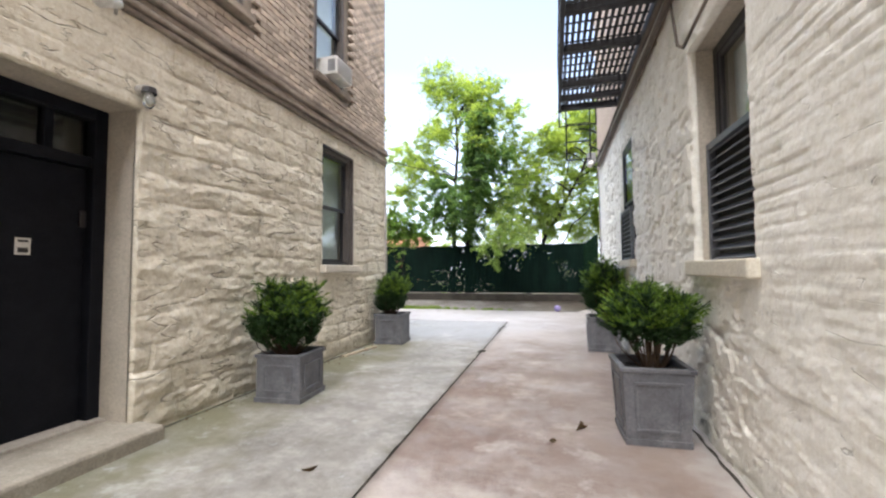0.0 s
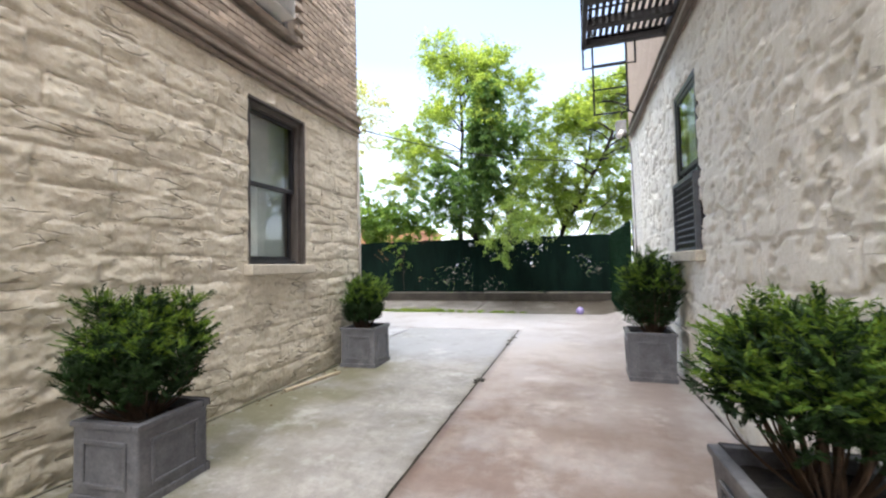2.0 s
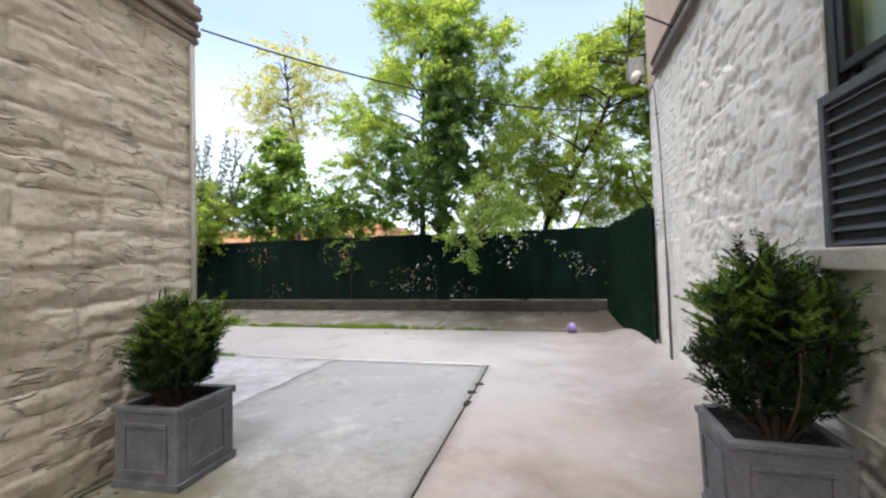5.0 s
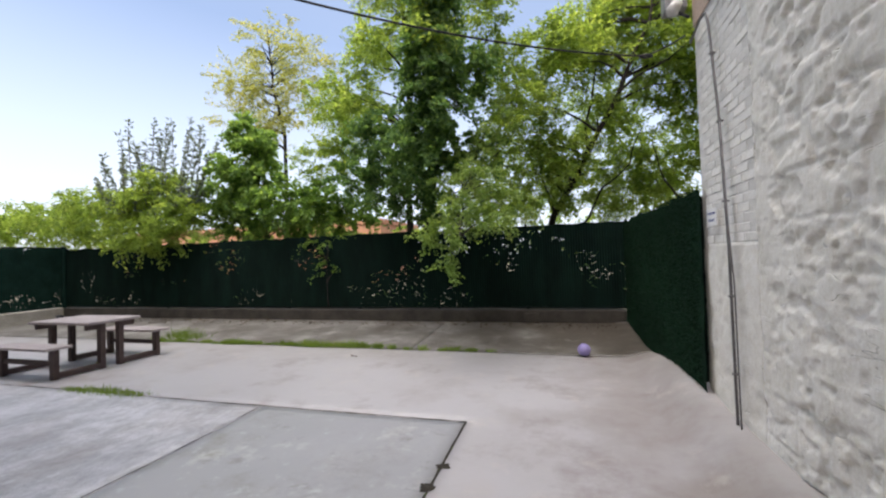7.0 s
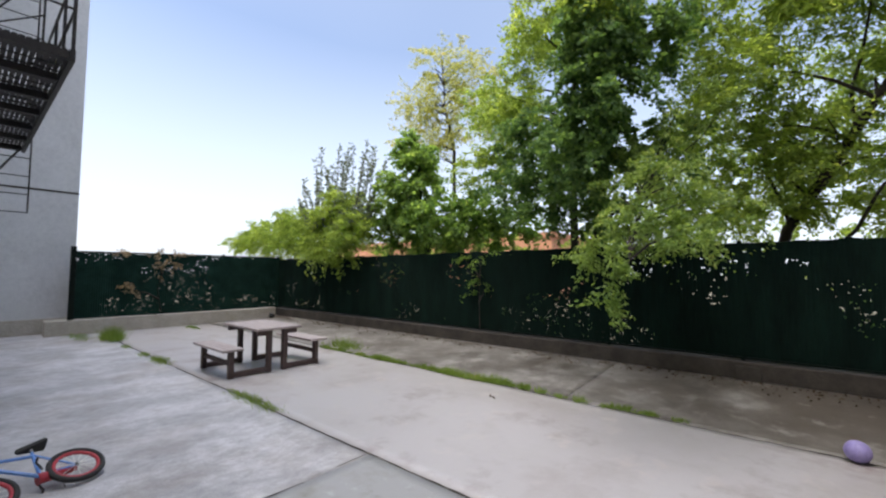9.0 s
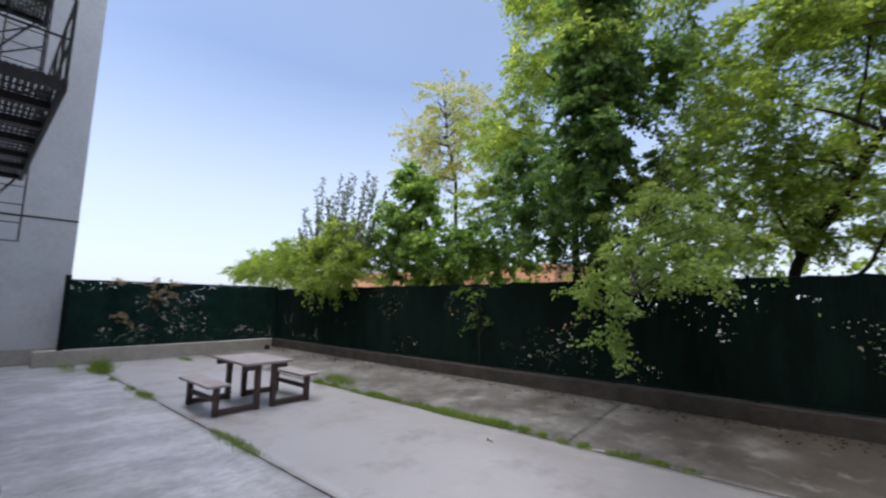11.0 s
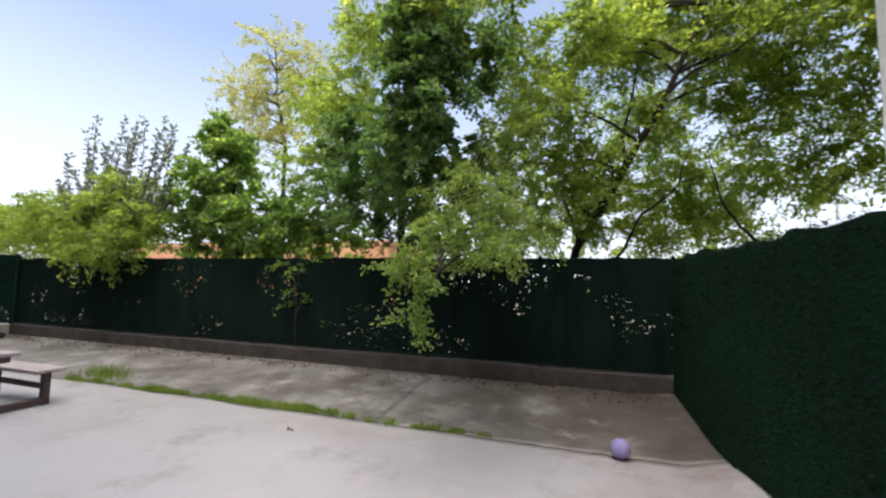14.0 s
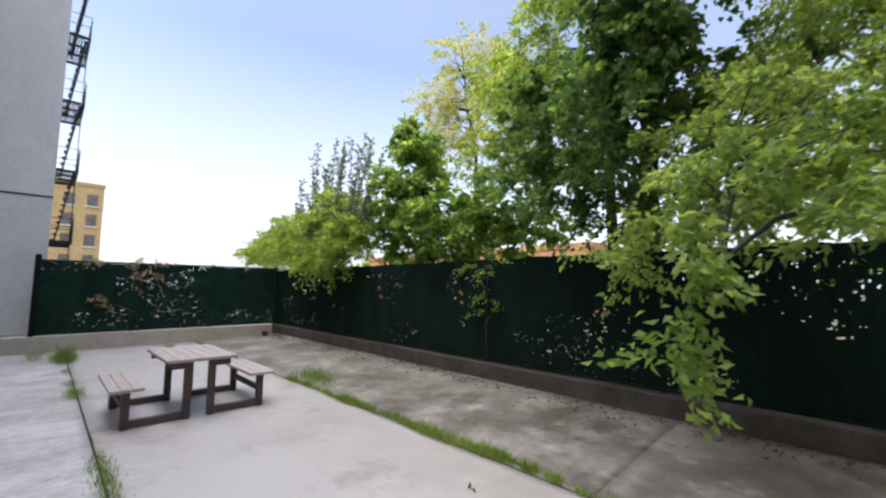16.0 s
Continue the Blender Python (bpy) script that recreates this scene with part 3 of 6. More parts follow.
def slab(x0, x1, y0, y1, material, z_at=None, seed=0, wob=0.012, notch=None):
    """One cast slab with a slightly ragged edge and a faintly uneven top; notch cuts away its corner below (x, y)."""
    nx, ny = max(2, int((x1 - x0) / 0.12)), max(2, int((y1 - y0) / 0.12))
    u, v = np.meshgrid(np.linspace(0, 1, nx + 1), np.linspace(0, 1, ny + 1), indexing="ij")
    x, y = x0 + (x1 - x0) * u, y0 + (y1 - y0) * v
    if notch:
        near = np.abs(x[:, 0] - notch[0]).argmin(), np.abs(y[0] - notch[1]).argmin()
        x[near[0], :], y[:, near[1]] = notch[0], notch[1]
    edge = (u == 0) | (u == 1) | (v == 0) | (v == 1)
    w = (fbm(x * 3, y * 3, seed + 3) - 0.47) * 2 * wob
    x, y = x + np.where((u == 0) | (u == 1), w, 0), y + np.where((v == 0) | (v == 1), w, 0)
    z = (fbm(x * 0.9 + 40, y * 0.9 + 40, 4) - 0.47) * 0.012 + np.where(edge & (wob > 0), -0.003, 0)
    if z_at:
        z = z + z_at(x, y)
    n = x.size
    top = np.stack([x, y, z], -1).reshape(-1, 3)
    idx = np.arange(n).reshape(nx + 1, ny + 1)
    q = np.stack([idx[:-1, :-1], idx[1:, :-1], idx[1:, 1:], idx[:-1, 1:]], -1)
    keep = np.ones(q.shape[:2], bool)
    if notch:
        keep[:near[0], :near[1]] = False
    me = np_mesh("slab", top, q[keep])
    bm = bmesh.new()
    bm.from_mesh(me)
    bpy.data.meshes.remove(me)
    bmesh.ops.delete(bm, geom=[v for v in bm.verts if not v.link_faces], context="VERTS")
    rim = [e for e in bm.edges if e.is_boundary]
    r = bmesh.ops.extrude_edge_only(bm, edges=rim)
    for el_ in r["geom"]:
        if isinstance(el_, bmesh.types.BMVert):
            el_.co.z -= 0.10
    return part("slab", bm, material, floor, smooth=False)


def ease(v):
    v = np.clip(v, 0, 1)
    return v * v * (3 - 2 * v)


def bank(x, y):
    """The paving swells up against the end of the pale wall and the turf fence."""
    return 0.21 * ease((x - 0.5) / 0.47) * ease((y - 7.5) / 1.4) * (1 + 0.25 * ease((y - 10.2) / 0.6)) * (1 - 0.85 * ease((y - 11.3) / 2.4))


def rise(x, y):
    return np.clip((y - 12.95) / 2.3, 0, 1) * 0.12 + bank(x, y)


G = 0.012
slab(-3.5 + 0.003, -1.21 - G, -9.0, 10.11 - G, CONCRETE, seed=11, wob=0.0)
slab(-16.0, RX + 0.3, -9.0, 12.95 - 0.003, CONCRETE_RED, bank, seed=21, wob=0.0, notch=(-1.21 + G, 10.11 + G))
slab(-16.0, -3.5 - 0.003, 7.0, 10.11 - G, CONCRETE_BLUE, seed=41, wob=0.0)
slab(-16.0, -2.85 - G * 0.6, 12.95 + 0.003, 15.27, CONCRETE_DIRTY_SHADED, rise, seed=61, wob=0.0)
slab(-2.85 + G * 0.6, RX + 0.05, 12.95 + 0.003, 15.27, CONCRETE_DIRTY_SHADED, rise, seed=71, wob=0.0)


def joint_dirt(a, b, width, seed, cover=0.75, bow=0.0):
    """A ragged ribbon of packed dirt along a joint or crack from a to b."""
    a, b = Vector((a[0], a[1], 0)), Vector((b[0], b[1], 0))
    d = (b - a).normalized()
    side = Vector((-d.y, d.x, 0))
    n = int((b - a).length / 0.04)
    bm = bmesh.new()
    last = None
    for k in range(n + 1):
        p = a.lerp(b, k / n)
        q_ = p * 1.0 + Vector((seed, 0, 0))
        p = p + side * (bow * noise.noise(q_ * 0.9) + 0.3 * width * noise.noise(q_ * 6))
        w = width * (0.35 + 0.65 * abs(noise.noise(q_ * 4.1)) * 1.6)
        keep = noise.noise(q_ * 1.3 + Vector((0, 7, 0))) * 0.5 + 0.5 < cover
        z = (float(fbm(np.array([p.x * 0.9 + 40]), np.array([p.y * 0.9 + 40]), 4)[0]) - 0.47) * 0.012 + float(bank(np.array([p.x]), np.array([p.y]))[0]) + 0.0035
        now = [bm.verts.new((p.x + side.x * s_ * w / 2, p.y + side.y * s_ * w / 2, z)) for s_ in (-1, 1)] if keep else None
        if last and now:
            bm.faces.new((last[0], now[0], now[1], last[1]))
        last = now
    bmesh.ops.recalc_face_normals(bm, faces=bm.faces)
    return part("joint_dirt", bm, DIRT, floor)


joint_dirt((-15.9, 10.11), (-1.2, 10.11), 0.026, 1, 0.72)
joint_dirt((-1.21, -3.0), (-1.21, 10.11), 0.022, 2, 0.75)
joint_dirt((-15.9, 12.95), (0.55, 12.94), 0.036, 3, 0.8)
joint_dirt((-2.85, 12.95), (-2.85, 13.6), 0.02, 4, 0.9)
joint_dirt((-3.5, 7.3), (-3.52, 10.1), 0.02, 5, 0.7, 0.05)
# The same ribbon as a dark line along the foot of both walls.
joint_dirt((LX + 0.035, -1.0), (LX + 0.035, L_END), 0.05, 6, 0.9)
joint_dirt((RX - 0.03, -1.0), (RX - 0.03, 7.4), 0.035, 7, 0.9)


def ledges(u, z, seed, steps=5.0):
    """Split-stone shelves: noise cut into terraces with steep edges."""
    n = fbm(u, z, seed, 5) * steps
    k = np.floor(n)
    f = n - k
    return (k + np.clip((f - 0.8) / 0.2, 0, 1) + 0.25 * f) / steps


def stones(u, z, seed, course, length, warp):
    """Coursed blocks: distance to the nearest joint, a tone for each block and the place on it."""
    c = z / course + (fbm(u * 0.5, z * 0.3, seed + 9) - 0.5) * warp + (fbm(u * 6, z * 6, seed + 8, 3) - 0.45) * 0.16
    row = np.floor(c)
    fz = c - row
    s = u / length + row * 0.37 + vnoise(row * 0.73, row * 0 + 0.5, seed + 5) * 3 + (fbm(u * 5, z * 5, seed + 7, 3) - 0.45) * 0.1
    col = np.floor(s)
    fs = s - col
    joint = np.minimum(np.minimum(fz, 1 - fz) * course, np.minimum(fs, 1 - fs) * length)
    return joint, row, col, fz - 0.5, fs - 0.5


def rubble(u, z, seed):
    """Rock-faced blocks in courses, half smeared over with render."""
    joint, row, col, fz, fs = stones(u, z, seed, 0.235, 0.47, 0.9)
    soft = np.clip(2.0 * vnoise(u * 0.9, z * 1.4, seed + 20) - 0.35, 0.12, 1)
    groove = np.clip(joint / 0.016, 0, 1) ** 0.8
    belly = np.clip(joint / 0.075, 0, 1)
    stone = vnoise(col * 1.7 + 0.5, row * 2.3 + 0.5, seed + 30)
    lean = (vnoise(col * 2.1 + 0.5, row * 1.3 + 0.5, seed + 31) - 0.5) * fz * 0.05 + (vnoise(col * 1.1 + 0.5, row * 3.3 + 0.5, seed + 32) - 0.5) * fs * 0.045
    split = ledges(u * 3.4 + z * 0.7 + stone * 5, z * 6.4 - u * 0.4, seed + 40, 5.0)
    chips = ledges(u * 5.6, z * 12.5 + u * 0.6, seed + 60, 4.0)
    flakes = ledges(u * 9.0 - z * 3, z * 21.0 + u, seed + 65, 3.0)
    return 0.015 * (groove - 1) * soft + 0.005 * belly * soft + 0.01 * stone + 0.6 * lean * soft + 0.026 * (split - 0.42) + 0.022 * (chips - 0.4) + 0.014 * (flakes - 0.4) + 0.008 * (fbm(u * 22, z * 28, seed + 70, 3) - 0.43)


def pocked(u, z, seed):
    """Painted rock-faced blocks with scattered sharp chips and open joints."""
    joint, row, col, fz, fs = stones(u, z, seed, 0.29, 0.5, 0.5)
    soft = np.clip(2.4 * vnoise(u * 1.2, z * 1.7, seed + 20) - 0.6, 0, 1)
    groove = np.clip(joint / 0.014, 0, 1) ** 0.7
    stone = vnoise(col * 1.7 + 0.5, row * 2.3 + 0.5, seed + 30)
    lean = (vnoise(col * 2.1 + 0.5, row * 1.3 + 0.5, seed + 31) - 0.5) * fz * 0.03 + (vnoise(col * 1.1 + 0.5, row * 3.3 + 0.5, seed + 32) - 0.5) * fs * 0.03
    chip = np.clip((fbm(u * 6.4 + z * 2.5, z * 9.0 - u * 2, seed + 40, 4) - 0.545) / 0.02, 0, 1)
    nick = np.clip((fbm(u * 11 - z * 3, z * 15 + u * 4, seed + 45, 3) - 0.56) / 0.02, 0, 1)
    edge = ledges(u * 4.2 + stone * 4, z * 6.0 + u, seed + 50, 4.0)
    return 0.016 * (groove - 1) * soft + 0.01 * stone + lean * soft - 0.019 * chip - 0.012 * nick + 0.013 * (edge - 0.4) + 0.007 * (fbm(u * 18, z * 18, seed + 70, 3) - 0.43)


def brickish(u, z, seed):
    """Painted brickwork, its joints half filled by paint."""
    joint, row, col, fz, fs = stones(u, z, seed, 0.076, 0.215, 0.12)
    row2 = row % 2
    soft = np.clip(vnoise(u * 1.6, z * 3.0, seed) * 2.0 - 0.25, 0.15, 1)
    tone = vnoise(col * 1.3 + 0.5 * row2, row * 1.9 + 0.5, seed + 2)
    return 0.0085 * (np.clip(joint / 0.011, 0, 1) - 1) * soft + 0.007 * tone + 0.014 * (ledges(u * 3.0, z * 9, seed + 4, 4.0) - 0.4) * soft + 0.006 * (fbm(u * 20, z * 26, seed + 6, 3) - 0.43)


def face_wall(name, x, out, u0, u1, z0, z1, holes, step, relief, material, parent):
    """A relief face on the plane x, proud towards out, with holes cut on the grid lines."""
    def lines(a, b, cuts):
        ks = sorted({a, b, *[c for c in cuts if a < c < b]})
        r = [np.linspace(p, q, max(1, int(round((q - p) / step))), endpoint=False) for p, q in zip(ks, ks[1:])]
        return np.append(np.concatenate(r), b)
    us = lines(u0, u1, [c for h in holes for c in h[:2]])
    zs = lines(z0, z1, [c for h in holes for c in h[2:]])
    U, Z = np.meshgrid(us, zs, indexing="ij")
    D = relief(U, Z)
    idx = np.arange(U.size).reshape(U.shape)
    q = np.stack([idx[:-1, :-1], idx[1:, :-1], idx[1:, 1:], idx[:-1, 1:]], -1)
    cu, cz = (us[:-1] + us[1:]) / 2, (zs[:-1] + zs[1:]) / 2
    keep = np.ones((len(cu), len(cz)), bool)
    for a, b, c, d in holes:
        keep &= ~(((cu > a) & (cu < b))[:, None] & ((cz > c) & (cz < d))[None, :])
    q = q[keep]
    if out < 0:
        q = q[:, ::-1]
    me = np_mesh(name, np.stack([x + out * D, U, Z], -1).reshape(-1, 3), q)
    bm = bmesh.new()
    bm.from_mesh(me)
    bpy.data.meshes.remove(me)
    bmesh.ops.delete(bm, geom=[v for v in bm.verts if not v.link_faces], context="VERTS")
    r = bmesh.ops.extrude_edge_only(bm, edges=[e for e in bm.edges if e.is_boundary])
    for el_ in r["geom"]:
        if isinstance(el_, bmesh.types.BMVert):
            el_.co.x = x - out * 0.06
    return part(name, bm, material, parent)


def core_wall(x0, x1, u0, u1, z0, z1, holes, material, parent, name="core"):
    """The solid body of a wall along y, in blocks round its openings."""
    bm = bmesh.new()
    us = sorted({u0, u1, *[c for h in holes for c in h[:2]]})
    for a, b in zip(us, us[1:]):
        cuts = sorted([(h[2], h[3]) for h in holes if h[0] <= a + 1e-6 and h[1] >= b - 1e-6])
        z = z0
        for c, d in cuts:
            if c > z:
                box(bm, x0, x1, a, b, z, c)
            z = d
        if z < z1:
            box(bm, x0, x1, a, b, z, z1)
    bmesh.ops.remove_doubles(bm, verts=bm.verts, dist=1e-5)
    return part(name, bm, material, parent)


# ---- left building ----
BAND_Z0, BAND_Z1, BRICK_TOP = 3.34, 3.68, 8.2


def left_relief(u, z):
    """Rubble, with smoother painted brickwork over and beside the door."""
    smooth = np.clip((2.75 - u) / 0.15, 0, 1) * np.clip((z - 2.45) / 0.2, 0, 1)
    joint = stones(u, z, 12, 0.16, 0.36, 0.15)[0]
    calm = 0.012 + 0.008 * (np.clip(joint / 0.012, 0, 1) - 1) + 0.012 * (fbm(u * 4, z * 5, 15) - 0.47)
    return rubble(u, z, 3) * (1 - smooth) + calm * smooth


wall_left = thing("wall_left", 0, 0, 0, "cream painted rubble stone wall with tan brick above", "wall", kind="structure")
DOOR = (1.15, 2.45, 0.11, 2.63)
WIN_L = (5.15, 6.08, 1.38, 3.15)
UP_1, UP_2 = (5.0, 5.85, 4.14, 6.0), (2.6, 3.6, 4.14, 6.0)
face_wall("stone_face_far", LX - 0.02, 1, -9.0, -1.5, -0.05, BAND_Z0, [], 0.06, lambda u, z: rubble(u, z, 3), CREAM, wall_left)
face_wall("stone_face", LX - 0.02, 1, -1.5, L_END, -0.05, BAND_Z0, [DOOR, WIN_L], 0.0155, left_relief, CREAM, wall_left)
core_wall(LX - 0.56, LX - 0.065, -9.0, L_END - 0.03, -0.1, BAND_Z0, [DOOR, WIN_L], REVEAL, wall_left)
core_wall(LX - 0.42, LX - 0.07, -9.0, L_END - 0.05, BAND_Z0, 13.5, [UP_1, UP_2], MORTAR, wall_left, "brick_core")


def worn_strip(name, out, z0, z1, seed, label=""):
    """A long moulding with a chipped, wavering edge."""
    bm = bmesh.new()
    n = 150
    rings = []
    for k in range(n + 1):
        y = -9.0 + (L_END + 0.02 + 9.0) * k / n
        a, b = noise.noise(Vector((seed, y * 1.7, 0))), noise.noise(Vector((seed, y * 5.3, 4)))
        o = LX + out + 0.012 * a + 0.012 * b
        rings.append([bm.verts.new(p) for p in ((LX - 0.07, y, z0), (o - 0.012, y, z0 + 0.004), (o, y, z0 + 0.016 + 0.006 * b), (o, y, z1 - 0.016 + 0.008 * a), (o - 0.014, y, z1 - 0.002), (LX - 0.07, y, z1))])
    for a, b in zip(rings, rings[1:]):
        for k in range(6):
            bm.faces.new((a[k], b[k], b[(k + 1) % 6], a[(k + 1) % 6]))
    bm.faces.new(rings[0])
    bm.faces.new(rings[-1][::-1])
    bmesh.ops.recalc_face_normals(bm, faces=bm.faces)
    return part(name, bm, BAND, wall_left, label)


worn_strip("band_lower", 0.02, BAND_Z0, BAND_Z0 + 0.06, 1, "weathered brown stone band")
worn_strip("band_lower", 0.042, BAND_Z0 + 0.066, BAND_Z0 + 0.128, 3)
worn_strip("band_middle", 0.008, BAND_Z0 + 0.13, BAND_Z0 + 0.2, 5)
worn_strip("band_upper", 0.05, BAND_Z0 + 0.206, BAND_Z0 + 0.275, 7)
worn_strip("band_upper", 0.03, BAND_Z0 + 0.279, BAND_Z1, 9)
rear = core_wall(-16.0, LX - 0.42, L_END - 0.45, L_END - 0.03, -0.1, 13.5, [], CREAM, wall_left, "rear_face")
part("roof", boxed(-16.0, LX - 0.05, -9.0, L_END - 0.03, 13.5, 13.7), MORTAR, wall_left)
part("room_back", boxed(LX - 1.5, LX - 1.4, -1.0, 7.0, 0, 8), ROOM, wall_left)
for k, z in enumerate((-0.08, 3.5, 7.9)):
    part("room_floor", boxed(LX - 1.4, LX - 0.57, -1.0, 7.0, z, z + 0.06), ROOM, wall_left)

# ---- right building ----
wall_right = thing("wall_right", 0, 0, 0, "pale painted stone and brick wall with louvred windows", "wall", kind="structure")
WIN_1, WIN_2 = (2.63, 3.66, 1.36, 3.08), (6.2, 7.08, 1.43, 3.2)
PIPE_Z = 3.72


def right_relief(u, z):
    w = np.clip((u - 2.2) / 0.7, 0, 1) * np.clip((9.9 - u) / 0.8, 0.45, 1)
    near = np.clip((2.9 - u) / 0.5, 0, 1)
    low = np.clip((1.25 - z) / 0.3, 0, 1)
    return pocked(u + 40, z, 60) * w * (1 - near) + (brickish(u, z, 80) * (1 - low) + rubble(u + 20, z, 130) * 0.55 * low) * near


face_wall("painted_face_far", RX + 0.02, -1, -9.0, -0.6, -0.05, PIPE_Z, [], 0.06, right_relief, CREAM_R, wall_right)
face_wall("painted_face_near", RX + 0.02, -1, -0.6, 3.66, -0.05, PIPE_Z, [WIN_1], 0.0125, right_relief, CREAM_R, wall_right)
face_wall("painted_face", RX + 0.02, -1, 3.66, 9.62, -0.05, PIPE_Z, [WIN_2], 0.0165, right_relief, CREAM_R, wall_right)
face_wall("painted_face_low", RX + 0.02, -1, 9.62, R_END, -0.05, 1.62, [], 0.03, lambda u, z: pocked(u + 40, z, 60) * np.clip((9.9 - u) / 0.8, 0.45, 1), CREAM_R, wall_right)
core_wall(RX + 0.075, RX + 0.42, -9.0, R_END, -0.1, PIPE_Z, [WIN_1, WIN_2], REVEAL, wall_right)
core_wall(RX + 0.012, RX + 0.42, -9.0, R_END, PIPE_Z, 13.5, [], PINKISH, wall_right, "upper_wall")
core_wall(RX + 0.025, RX + 0.075, 9.62, R_END, 1.62, PIPE_Z, [], MORTAR_PAINTED, wall_right, "brick_bed")
part("rear_face", boxed(RX + 0.42, 9.0, R_END - 0.4, R_END, -0.1, 13.5), PINKISH, wall_right)
part("roof", boxed(RX + 0.0, 9.0, -9.0, R_END, 13.5, 13.7), MORTAR, wall_right)
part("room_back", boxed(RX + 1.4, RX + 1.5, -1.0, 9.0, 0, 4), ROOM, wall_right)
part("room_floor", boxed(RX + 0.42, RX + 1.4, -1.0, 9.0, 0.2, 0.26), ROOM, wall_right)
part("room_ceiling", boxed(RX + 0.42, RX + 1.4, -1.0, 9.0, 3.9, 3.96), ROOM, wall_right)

wall_behind = thing("wall_behind", 0, 0, 0, "plain brick wall closing the far end", "wall", kind="structure")
part("face", boxed(-8, 6, -12.4, -12.0, -0.1, 9.0), BRICK_J, wall_behind)


# ---- windows and door ----
def sash_window(name, x, out, y0, y1, z0, z1, blind, label, depth=0.16, casing=0.07, louvre=None, blind_part=1.0, proud=0.0):
    """A sash window set back by depth from the plane x; out is the way to the alley."""
    w = thing(name, x, (y0 + y1) / 2, z0, label, "window", kind="structure")
    hw, h = (y1 - y0) / 2, z1 - z0
    def bx(a, b, *r, **k):
        lo, hi = sorted((-out * a, -out * b))
        return boxed(lo, hi, *r, **k)
    d = depth
    deep, back = (d + 0.03, 0.075) if louvre else (d + 0.09, 0.14)
    for a, b in ((-hw, -hw + casing), (hw - casing, hw)):
        part("casing", bx(d - 0.05, deep, a, b, 0, h, bevel=0.006), BROWN_FRAME if not louvre else SASH, w)
    part("casing", bx(d - 0.05, deep, -hw + casing, hw - casing, h - casing, h, bevel=0.006), BROWN_FRAME if not louvre else SASH, w)
    part("casing", bx(d - 0.03, d + 0.09, -hw + casing, hw - casing, 0, 0.05, bevel=0.006), SASH, w)
    mid, i = h * 0.5, hw - casing
    for (a, b, off, nm) in ((0.05, mid + 0.03, 0.045 if not louvre else 0.0, "lower_sash"), (mid - 0.03, h - casing, 0.0 if not louvre else -0.04, "upper_sash")):
        s = bmesh.new()
        t = 0.045
        for r in ((-i, -i + t, a, b), (i - t, i, a, b), (-i + t, i - t, a, a + t), (-i + t, i - t, b - t, b)):
            lo, hi = sorted((-out * (d + off), -out * (d + off + 0.035)))
            box(s, lo, hi, r[0], r[1], r[2], r[3], 0.004)
        sa = part(nm, s, SASH, w)
        gl = part("pane", bx(d + off + 0.014, d + off + 0.02, -i + t, i - t, a + t, b - t), GLASS, sa, "clear window glass")
        gl.visible_shadow = False
    if not louvre and z0 < 3:
        part("curtain", bx(d + 0.115, d + 0.13, -i + 0.42 * i, -i + 0.72 * i, 0.05, mid), SIGN_WHITE, w, "white hanging curtain strip")
    part("blind", bx(d + back, d + back + 0.01, -i, i * (2 * blind_part - 1), 0.05, h - casing), blind, w, "pale drawn blind behind the glass")
    if not louvre and z0 < 3:
        part("reveal_board", bx(0.004, d - 0.052, hw - 0.03, hw - 0.002, 0, h - 0.002, bevel=0.004), BROWN_FRAME, w, "brown painted board lining the opening")
        part("reveal_board", bx(0.004, d - 0.052, -hw + 0.002, hw - 0.032, h - 0.03, h - 0.002, bevel=0.004), BROWN_FRAME, w)
    if louvre:
        lb = part("louvre_frame", bx(-proud, d + 0.03 - 0.08, -hw + 0.01, -hw + 0.05, 0.0, louvre, bevel=0.004), LOUVRE, w, "dark grey metal louvre grille")
        part("louvre_side", bx(-proud, d - 0.05, hw - 0.05, hw - 0.01, 0.0, louvre, bevel=0.004), LOUVRE, lb)
        part("louvre_top", bx(-proud, d - 0.05, -hw + 0.05, hw - 0.05, louvre - 0.05, louvre, bevel=0.004), LOUVRE, lb)
        # Black sheet added for the shade in the gaps between the slats.
        part("louvre_back", bx(d - 0.07, d - 0.06, -hw + 0.05, hw - 0.05, 0, louvre - 0.05), RUBBER, lb)
        n = max(6, int(louvre / 0.068))
        for k in range(n):
            z = 0.02 + (louvre - 0.09) * k / (n - 1)
            m = Matrix.Translation((out * (proud - 0.035), 0, z + 0.012)) @ Matrix.Rotation(radians(out * 40), 4, "Y")
            b = bmesh.new()
            box(b, -0.032, 0.032, -hw + 0.05, hw - 0.05, -0.004, 0.004, 0, m)
            part("slat", b, LOUVRE, lb)
    return w


def sill(name, x, out, y0, y1, z0, z1, proud, back=0.2, material=SILL, label="painted stone window sill, chipped at the edge"):
    lo, hi = sorted((x + out * proud, x - out * back))
    bm = boxed(lo, hi, y0, y1, z0, z1, 0.012)
    for v in bm.verts:
        v.co += Vector(((noise.noise(v.co * 9)) * 0.006, 0, noise.noise(v.co * 7) * 0.006))
    o = part(name, bm, material)
    return tagged(o, label, "window sill", kind="structure")


